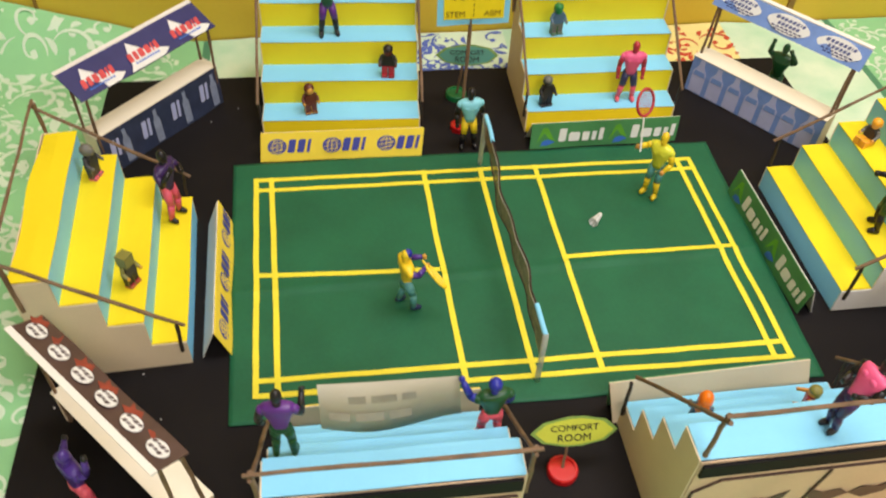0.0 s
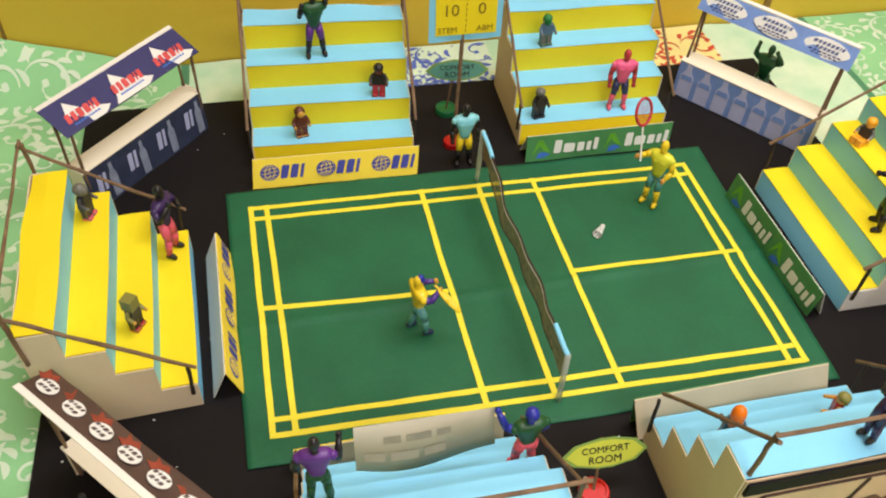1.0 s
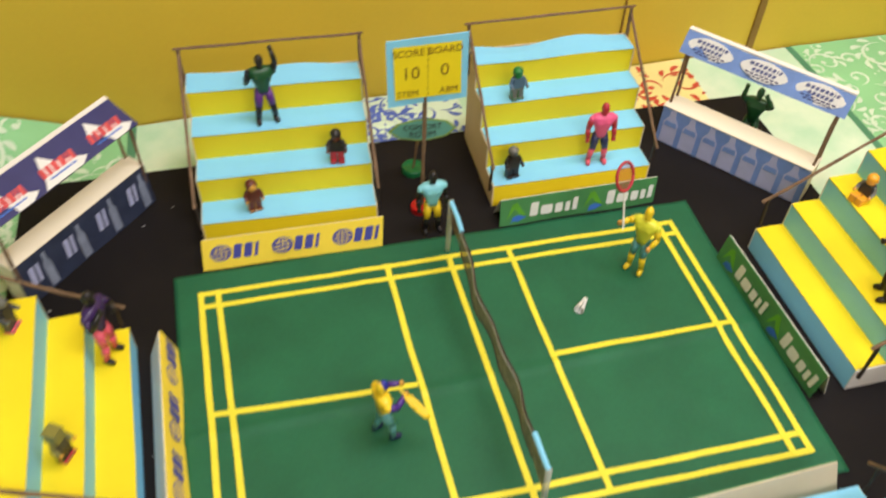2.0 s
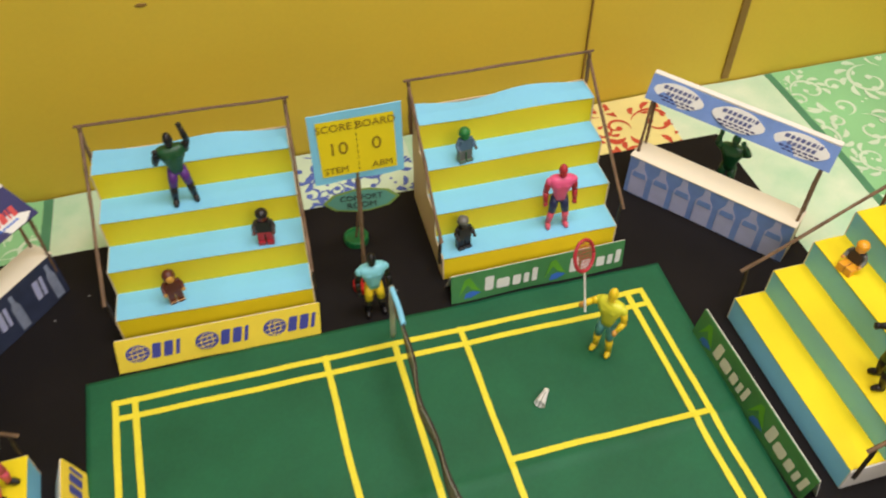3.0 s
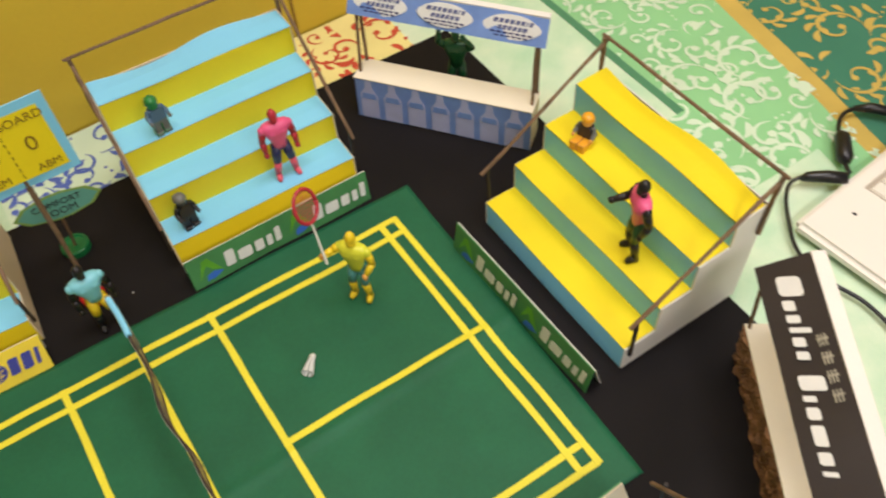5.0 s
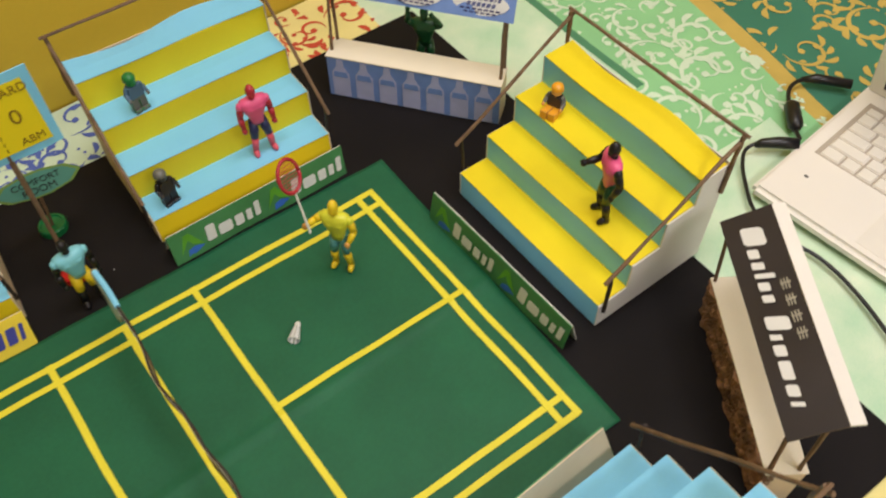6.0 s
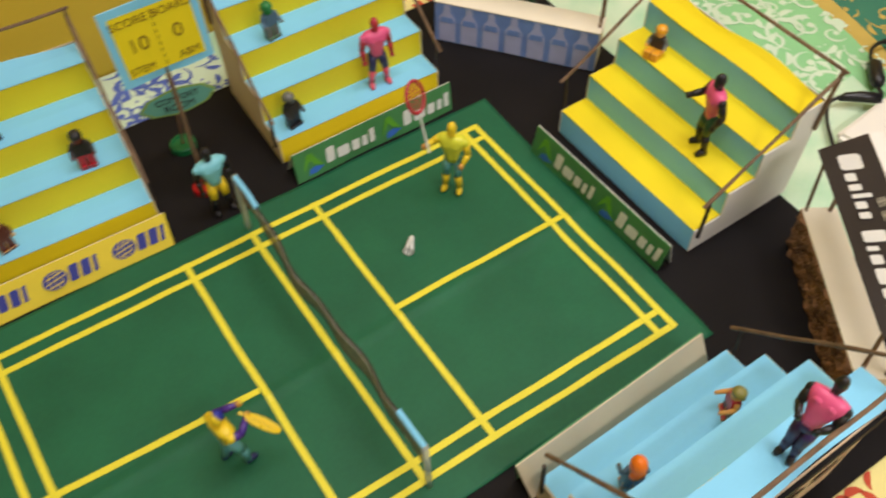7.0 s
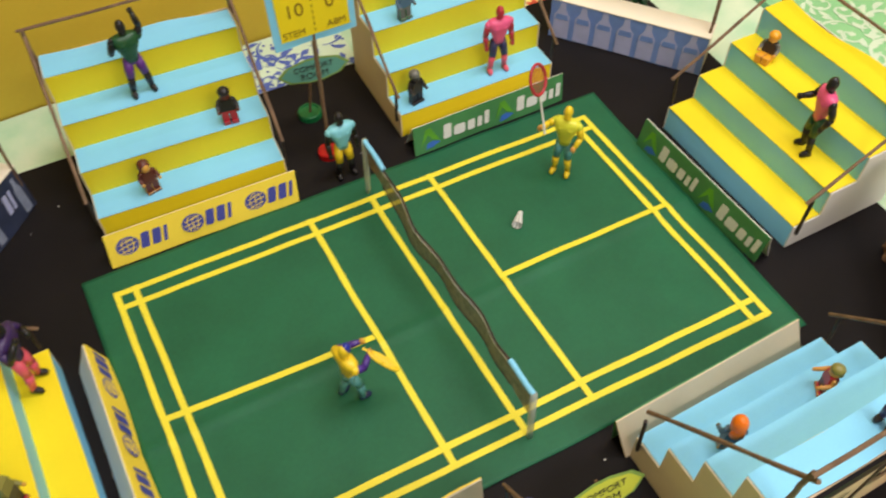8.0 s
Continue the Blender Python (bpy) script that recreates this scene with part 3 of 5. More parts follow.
for ob, wide, dep in ((fr, 0.210, 0.1255), (fl, 0.198, 0.1255)):
    bp = Panel((wide, dep + 0.0018, 0.0), (0, dep + 0.0018, 0.0), (wide, dep + 0.0018, 0.126))
    bm = bmesh.new()
    for c in (0.26, 0.74):
        for sgn in (-1, 1):
            bp.shape(bm, [(c, 0.52), (c + sgn * 0.05, 0.60), (c + sgn * 0.12, 0.57), (c + sgn * 0.20, 0.66), (c + sgn * 0.17, 0.487), (c + sgn * 0.08, 0.43)][::sgn])
    part("printed_moustache", bm, BROWN, ob, "dark brown moustache drawings")
    bm = bmesh.new()
    for a, b in (((0.02, 0.0), (0.02, 0.8)), ((0.02, 0.8), (0.12, 0.93)), ((0.12, 0.93), (0.98, 0.93)), ((0.5, 0.0), (0.58, 0.9))):
        tube(bm, [bp.at(*a, 0.0008), bp.at(*b, 0.0008)], 0.0012, 5)
    part("printed_outline", bm, BROWN, ob)
    # Solid black bar stands in for the shaded gap below the top step.
    bm = bmesh.new()
    box(bm, (0.002, dep + 0.001, 0.128), (wide - 0.002, dep + 0.0044, 0.1445))
    part("gap_strip", bm, BOARD, ob, "black strip standing in for the dark gap under the top step")

# ---- standing banners ----


def banner(bl, br, tl, back, face, rear, label, group="sponsor banners"):
    """A folded card banner: a printed face, a ridge and a plain rear leg. back is the rear leg's foot shift."""
    p = Panel(bl, br, tl)
    ob = thing("banner", label, "banner", group=group)
    bm = bmesh.new()
    p.sheet(bm, 0.0012, 0, 0.0009)
    part("face", bm, face, ob)
    bm = bmesh.new()
    a, b = p.at(0, 1, -0.0013), p.at(1, 1, -0.0013)
    prism(bm, [a, b, Vector(br) + Vector(back), Vector(bl) + Vector(back)], -p.n * 0.001)
    part("rear_leg", bm, rear, ob)
    return ob, p


def institute_print(ob, p):
    """Blue globe and plain bars, three times along a yellow banner."""
    for k in range(3):
        c = 0.10 + k * 0.335
        bm = bmesh.new()
        p.oval(bm, c, 0.52, 0.058, 0.27)
        part("emblem", bm, LETTERBLUE, ob)
        for q in (-0.55, 0.0, 0.55):
            bm = bmesh.new()
            tube(bm, [p.at(c + 0.058 * (q * math.cos(t) * 0.9), 0.52 + 0.25 * math.sin(t), 0.0011) for t in np.linspace(-1.3, 1.3, 9)], 0.00045, 4)
            part("emblem_line", bm, PRINTYELLOW, ob)
            bm = bmesh.new()
            tube(bm, [p.at(c + 0.05 * s, 0.52 + q * 0.24 + 0.05 * s, 0.0011) for s in (-0.95 + 0.3 * abs(q), 0, 0.95 - 0.3 * abs(q))], 0.00045, 4)
            part("emblem_line", bm, PRINTYELLOW, ob)
        p.bars(ob, LETTERBLUE, c + 0.062, 0.30, 0.135, 0.46, [(1.0, 1), (1.0, 1), (0.42, 1)], 0.012)


def telecom_print(ob, p, marks=(0.04, 0.53)):
    """Green triangle leaf with blue foot, and white plain bars."""
    for c in marks:
        bm = bmesh.new()
        p.shape(bm, [(c, 0.22), (c + 0.035, 0.82), (c + 0.065, 0.86), (c + 0.125, 0.28), (c + 0.075, 0.42), (c + 0.05, 0.62)])
        part("emblem", bm, LEAFGREEN, ob)
        bm = bmesh.new()
        p.shape(bm, [(c + 0.03, 0.10), (c + 0.075, 0.12), (c + 0.125, 0.25), (c + 0.075, 0.36), (c + 0.04, 0.30)])
        part("emblem_foot", bm, SWOOSH, ob)
        p.bars(ob, PRINTWHITE, c + 0.145, 0.26, 0.30, 0.52, [(1, 1), (1.5, 0.68), (0.95, 0.68), (0.6, 0.68), (0.6, 0.92)], 0.006)


ob, p = banner((-0.282, 0.1877, 0.001), (-0.0718, 0.1844, 0.001), (-0.278, 0.199, 0.039), (0, 0.026, 0), PRINTYELLOW, WHITE, "yellow banner with blue globe emblems before the bleacher")
institute_print(ob, p)
ob, p = banner((0.0752, 0.187, 0.001), (0.2805, 0.1895, 0.001), (0.076, 0.1935, 0.038), (0, 0.026, 0), PRINTGREEN, WHITE, "green banner with white lettering bars before the bleacher")
telecom_print(ob, p)
ob, p = banner((0.3165, 0.083, 0.001), (0.3225, -0.1205, 0.001), (0.3205, 0.080, 0.042), (0.018, 0, 0), PRINTGREEN, WHITE, "green banner with white lettering bars beside the court")
telecom_print(ob, p)
ob, p = banner((-0.3036, -0.1197, 0.001), (-0.311, 0.0776, 0.001), (-0.3152, -0.1212, 0.041), (-0.029, 0, 0), PRINTYELLOW, WHITE, "yellow folded banner with blue globe emblems beside the court")
institute_print(ob, p)
ob, p = banner((0.2876, -0.208, 0.001), (0.0761, -0.2161, 0.001), (0.28, -0.212, 0.048), (0, -0.022, 0), PRINTGREEN, CREAM, "green banner with plain cream back before the bleacher")
telecom_print(ob, p)
ob, p = banner((-0.0566, -0.1977, 0.001), (-0.2583, -0.2031, 0.001), (-0.0563, -0.2081, 0.038), (0, -0.018, 0), PRINTYELLOW, CREAM, "yellow banner with plain cream back before the bleacher")
institute_print(ob, p)

# ---- stalls ----


def stall(mid, front, length, roof_lo, roof_hi, face, roof, rear, label, table_h=0.048, depth=0.030, rough_face=False, table_lean=0.0, fold=0.006):
    """A card market stall: counter box, stick posts and a slanted printed roof strip. front: the way it faces."""
    f = Vector((front[0], front[1], 0)).normalized()
    u = Vector((-f.y, f.x, 0))
    m = Vector((mid[0], mid[1], 0))
    ob = thing("stall", label, "stall", group="stalls on the board")

    def at(a, n, z):
        return m + u * (a * length) + f * n + Vector((0, 0, z))

    lean = table_lean
    fp = Panel(at(-0.5, 0, 0.001), at(0.5, 0, 0.001), at(-0.5, lean, table_h))
    bm = bmesh.new()
    if rough_face:
        nu, nv = 90, 18
        g = [[bm.verts.new(fp.at(i / nu, j / nv, 0.001 + 0.0050 * abs(noise.noise(Vector((i * 0.09, j * 0.45, 3)))) + 0.0030 * noise.noise(Vector((i * 0.2, j * 0.8, 9))) + 0.002 * noise.noise(Vector((i * 0.9, j * 1.1, 5))))) for j in range(nv + 1)] for i in range(nu + 1)]
        for i in range(nu):
            for j in range(nv):
                bm.faces.new([g[i][j], g[i + 1][j], g[i + 1][j + 1], g[i][j + 1]])
        edge = [g[i][0] for i in range(nu)] + [g[nu][j] for j in range(nv)] + [g[i][nv] for i in range(nu, 0, -1)] + [g[0][j] for j in range(nv, 0, -1)]
        rear_v = [bm.verts.new(v.co - f * 0.009) for v in edge]
        for k in range(len(edge)):
            q = (k + 1) % len(edge)
            bm.faces.new([edge[k], edge[q], rear_v[q], rear_v[k]])
    else:
        fp.sheet(bm, 0.0014, 0, 0.0006)
    part("counter_front", bm, face, ob)
    for s in (-0.5, 0.5):
        bm = bmesh.new()
        prism(bm, [at(s, -0.0016, 0), at(s, -depth, 0), at(s, -depth, table_h - 0.002), at(s, lean - 0.0016, table_h - 0.002)], -u * math.copysign(0.0012, s))
        part("counter_side", bm, rear, ob)
    bm = bmesh.new()
    prism(bm, [at(-0.505, lean + 0.001, table_h), at(0.505, lean + 0.001, table_h), at(0.505, -depth - 0.001, table_h), at(-0.505, -depth - 0.001, table_h)], Vector((0, 0, 0.0014)))
    part("counter_top", bm, COUNTER, ob)
    (n0, z0), (n1, z1) = roof_lo, roof_hi
    rp = Panel(at(-0.53, n0, z0), at(0.53, n0, z0), at(-0.53, n1, z1))
    bm = bmesh.new()
    rp.sheet(bm, 0.0014, 0, 0.0012)
    roof_ob = part("roof", bm, roof, ob)
    bm = bmesh.new()
    prism(bm, [rp.at(0, 1, 0.0008), rp.at(1, 1, 0.0008), rp.at(1, 1, 0.0008) + Vector((0, 0, 0.001)) - f * fold, rp.at(0, 1, 0.0008) + Vector((0, 0, 0.001)) - f * fold], Vector((0, 0, -0.0022)))
    part("roof_fold", bm, WHITE, ob, "white folded roof edge")
    for s in (-0.485, 0.485):
        for n_at, frac in ((-0.004, 0.12), (-depth + 0.003, 0.8)):
            bm = bmesh.new()
            stick(bm, at(s, n_at, 0.0), rp.at(0.5 + s / 1.06, frac, -0.003), 0.0019)
            part("post", bm, STICK, ob)
    return ob, fp, rp, roof_ob


# summit-print stall: navy roof with white peaks
ob, fp, rp, _ = stall((-0.4025, 0.2470), (0.741, -0.671), 0.198, (0.004, 0.1215), (-0.0367, 0.1405), DARKNAVY, NAVY, COUNTER, "card stall with navy roof strip and white peaks", table_h=0.060, table_lean=-0.003)
for k in range(3):
    c = 0.03 + 0.325 * k
    bm = bmesh.new()
    rp.shape(bm, [(c, 0.0), (c + 0.245, 0.0), (c + 0.30, 0.14), (c + 0.21, 0.40), (c + 0.185, 0.33), (c + 0.10, 0.86), (c + 0.05, 0.42), (c + 0.035, 0.20)])
    part("printed_peak", bm, PRINTWHITE, ob)
    rp.bars(ob, RED, c + 0.035, 0.26, 0.215, 0.26, [(1, 1), (0.9, 1), (1.2, 1), (1.2, 1), (0.4, 1), (0.9, 1)], 0.012, 0.0012)
    rp.bars(ob, SWOOSH, c + 0.06, 0.15, 0.17, 0.05, [(1, 1)] * 9, 0, 0.0012)
for k in range(4):
    c = 0.06 + 0.25 * k
    bm = bmesh.new()
    fp.shape(bm, [(c + 0.10, 0.06), (c + 0.155, 0.06), (c + 0.155, 0.6), (c + 0.14, 0.72), (c + 0.14, 0.88), (c + 0.115, 0.88), (c + 0.115, 0.72), (c + 0.10, 0.6)])
    part("printed_bottle", bm, BOTTLEGREY, ob)
    fp.bars(ob, LILAC, c, 0.35, 0.07, 0.42, [(1, 1), (0.6, 1)], 0.01)

# spring-water stall: pale blue roof with white ovals
ob, fp, rp, _ = stall((0.3974, 0.2287), (-0.789, -0.614), 0.2055, (-0.0215, 0.128), (-0.0372, 0.155), PALEBLUE, PALEBLUE, CREAM, "card stall with pale blue bottle print and roof", table_lean=-0.0027, depth=0.034, table_h=0.0557)
for k in range(3):
    c = 0.17 + 0.33 * k
    bm = bmesh.new()
    n = 28
    rp.shape(bm, [(c + 0.135 * math.cos(2 * math.pi * i / n) * (1 + 0.05 * math.cos(8 * math.pi * i / n)), 0.5 + 0.40 * math.sin(2 * math.pi * i / n)) for i in range(n)])
    part("printed_cloud", bm, PRINTWHITE, ob)
    rp.bars(ob, GREYBLUE, c - 0.095, 0.60, 0.19, 0.14, [(1, 1), (0.8, 1), (0.8, 1), (0.9, 1), (0.8, 1), (0.8, 1), (0.3, 1), (0.7, 1)], 0.006, 0.0011)
    rp.bars(ob, GREYBLUE, c - 0.07, 0.39, 0.14, 0.14, [(1, 1)] * 6, 0.006, 0.0011)
    rp.bars(ob, NAVY, c - 0.10, 0.27, 0.20, 0.06, [(1, 1)] * 7, 0, 0.0011)
    rp.bars(ob, NAVY, c - 0.08, 0.17, 0.16, 0.05, [(1, 1)] * 6, 0, 0.0011)
for k in range(7):
    c = 0.03 + 0.139 * k
    bm = bmesh.new()
    fp.shape(bm, [(c - 0.004, 0.02), (c + 0.1, 0.02), (c + 0.1, 0.62), (c + 0.07, 0.8), (c + 0.066, 0.97), (c + 0.03, 0.97), (c + 0.026, 0.8), (c - 0.004, 0.62)])
    part("printed_bottle", bm, LILAC, ob)
    bm = bmesh.new()
    fp.shape(bm, [(c + 0.004, 0.52), (c + 0.092, 0.52), (c + 0.085, 0.66), (c + 0.011, 0.66)], 0.0011)
    part("bottle_shoulder", bm, PALEBLUE, ob)

# brown-roof stall with white round prints
ob, fp, rp, _ = stall((-0.3692, -0.2308), (0.738, 0.675), 0.1917, (-0.009, 0.138), (-0.036, 0.147), CREAM, BROWN, CREAM, "card stall with brown roof strip and round prints", depth=0.034)
for k in range(6):
    c = 0.085 + 0.165 * k
    bm = bmesh.new()
    rp.shape(bm, [(c - 0.02, 0.40), (c + 0.02, 0.06), (c + 0.05, 0.16), (c + 0.085, 0.05), (c + 0.075, 0.25), (c + 0.105, 0.34), (c + 0.04, 0.52)])
    part("printed_flame", bm, ORANGE, ob)
    bm = bmesh.new()
    rp.oval(bm, c, 0.55, 0.058, 0.28, 0.0010)
    part("printed_disc", bm, DISCBAR, ob)
    bm = bmesh.new()
    rp.oval(bm, c, 0.55, 0.054, 0.255, 0.0013)
    part("disc_centre", bm, PRINTWHITE, ob)
    rp.bars(ob, DISCBAR, c - 0.034, 0.58, 0.068, 0.11, [(1, 1), (0.7, 0.8), (1, 1)], 0.006, 0.0016)
    rp.bars(ob, DISCBAR, c - 0.042, 0.39, 0.084, 0.11, [(0.7, 0.9), (1, 1), (0.6, 0.8), (0.8, 1)], 0.006, 0.0016)

# dumpling stall: black roof with white script bars, bark counter
ob, fp, rp, _ = stall((0.4062, -0.2465), (-0.828, 0.560), 0.1850, (0.0143, 0.134), (-0.0229, 0.156), BARK, SIGNBLACK, CREAM, "card stall with black sign roof and bark counter", rough_face=True, depth=0.028, fold=0.011, table_h=0.057, table_lean=0.004)
rp.bars(ob, PRINTWHITE, 0.07, 0.30, 0.37, 0.40, [(1.6, 1), (0.8, 0.5), (0.6, 0.55), (0.4, 0.85), (0.7, 0.5), (0.6, 0.5)], 0.025, rise=0.05)
rp.bars(ob, PRINTWHITE, 0.50, 0.24, 0.38, 0.40, [(1.0, 1), (0.4, 0.5), (0.8, 0.5), (1.3, 0.5), (0.8, 0.5), (0.3, 0.55)], 0.025, rise=0.0)
for k in range(4):
    c = 0.36 + 0.075 * k
    for q in range(3):
        bm = bmesh.new()
        rp.shape(bm, [(c, 0.70 + 0.055 * q), (c + 0.05, 0.70 + 0.055 * q), (c + 0.05, 0.725 + 0.055 * q), (c, 0.725 + 0.055 * q)], 0.0009)
        part("bar", bm, FADED, ob)
    bm = bmesh.new()
    rp.shape(bm, [(c + 0.018, 0.69), (c + 0.026, 0.69), (c + 0.026, 0.87), (c + 0.018, 0.87)], 0.0012)
    part("bar", bm, FADED, ob)

# ---- score board and signs ----
board = thing("score_board", "yellow score board with sky blue border on a stick", "score board")
sp = Panel((-0.0495, 0.2475, 0.1567), (0.0407, 0.2441, 0.1607), (-0.0491, 0.2517, 0.2385))
bm = bmesh.new()
stick(bm, (-0.012, 0.239, 0.004), (-0.005, 0.2515, 0.205), 0.0024)
part("pole", bm, STICK, board)
bm = bmesh.new()
tube(bm, [(-0.0135, 0.239, 0.0), (-0.0135, 0.239, 0.007), (-0.0135, 0.239, 0.0085)], [0.0125, 0.0125, 0.0112], 24)
part("bottle_cap", bm, REDCAP, board, "red bottle cap base")
bm = bmesh.new()
sp.sheet(bm, 0.0014, 0, 0.0010)
part("border", bm, CYAN, board)
bm = bmesh.new()
sp.shape(bm, [(0.09, 0.11), (0.92, 0.10), (0.91, 0.90), (0.08, 0.91)], 0.0014)
part("score_sheet", bm, YELLOW, board)


def on_panel(p, u, v, d):
    c = p.at(u, v, d)
    return Matrix(((p.u.x, p.v.x, p.n.x, c.x), (p.u.y, p.v.y, p.n.y, c.y), (p.u.z, p.v.z, p.n.z, c.z), (0, 0, 0, 1)))


for text, u, v, size in (("SCORE BOARD", 0.5, 0.76, 0.0115), ("10", 0.29, 0.42, 0.021), ("0", 0.71, 0.42, 0.021), ("STEM", 0.25, 0.15, 0.0105), ("ABM", 0.76, 0.15, 0.0105)):
    lettering(text, size, MARKER, on_panel(sp, u, v, 0.0020), board)
bm = bmesh.new()
for k in range(9):
    v = 0.14 + 0.085 * k
    sp.shape(bm, [(0.495, v), (0.505, v), (0.505, v + 0.05), (0.495, v + 0.05)], 0.0018)
part("dashed_line", bm, MARKER, board)


def room_sign(base, lo, hi, w, lean_x, cap_mat, label, paper, edge, bow=0.0):
    """A lozenge paper sign on a stick in a bottle cap."""
    ob = thing("sign", label, "sign", group="comfort room signs")
    bm = bmesh.new()
    prof = [(0.0, 0.0145), (0.007, 0.0145), (0.0085, 0.0135), (0.0086, 0.0115), (0.0068, 0.011)]
    n = 30
    rings = []
    for z, r in prof:
        rings.append([bm.verts.new((base[0] + (r + (0.0004 if k % 2 and z < 0.008 else 0)) * math.cos(2 * math.pi * k / n), base[1] + (r + (0.0004 if k % 2 and z < 0.008 else 0)) * math.sin(2 * math.pi * k / n), z)) for k in range(n)])
    for a, b in zip(rings, rings[1:]):
        for k in range(n):
            bm.faces.new([a[k], a[(k + 1) % n], b[(k + 1) % n], b[k]])
    bm.faces.new(rings[0][::-1])
    bm.faces.new(rings[-1])
    part("bottle_cap", bm, cap_mat, ob)
    c = Vector(lo).lerp(Vector(hi), 0.5)
    bm = bmesh.new()
    stick(bm, (base[0], base[1], 0.004), (c.x, hi[1] + 0.0045, hi[2] - 0.006), 0.0016)
    part("stick", bm, STICK, ob)
    up = (Vector(hi) - Vector(lo))
    side = Vector((1, lean_x, 0)).normalized() * w
    p = Panel(Vector(lo) - side / 2, Vector(lo) + side / 2, Vector(lo) - side / 2 + up)
    loz = [(0.0, 0.5), (0.14, 0.16), (0.42, 0.0), (0.60, 0.0), (0.86, 0.15), (1.0, 0.5), (0.86, 0.85), (0.60, 1.0), (0.42, 1.0), (0.14, 0.84)]
    bm = bmesh.new()
    p.shape(bm, loz, -0.001)
    part("sign_border", bm, edge, ob)
    bm = bmesh.new()
    p.shape(bm, [(0.5 + (a - 0.5) * 0.9, 0.5 + (b - 0.5) * 0.86) for a, b in loz], -0.0004)
    part("sign_face", bm, paper, ob)
    lettering("COMFORT", w * 0.115, INK, on_panel(p, 0.5, 0.54, 0.0003), ob)
    lettering("ROOM", w * 0.13, INK, on_panel(p, 0.5, 0.2, 0.0003), ob)
    return ob


room_sign((-0.0082, 0.3124), (0.0002, 0.2912, 0.0661), (0.0004, 0.2954, 0.0968), 0.086, -0.08, GREENCAP, "teal lozenge comfort room sign in a green cap", surface("sign_teal_paper", rgb(96, 156, 140), 0.6, 0.12, 30, 500, 0.05), SIGNGREEN)
room_sign((0.0135, -0.2864), (0.0212, -0.2793, 0.034), (0.0223, -0.2644, 0.062), 0.083, -0.02, REDCAP, "yellow lozenge comfort room sign in a red cap", OLIVE, SIGNGREEN)

# ---- toy figures ----


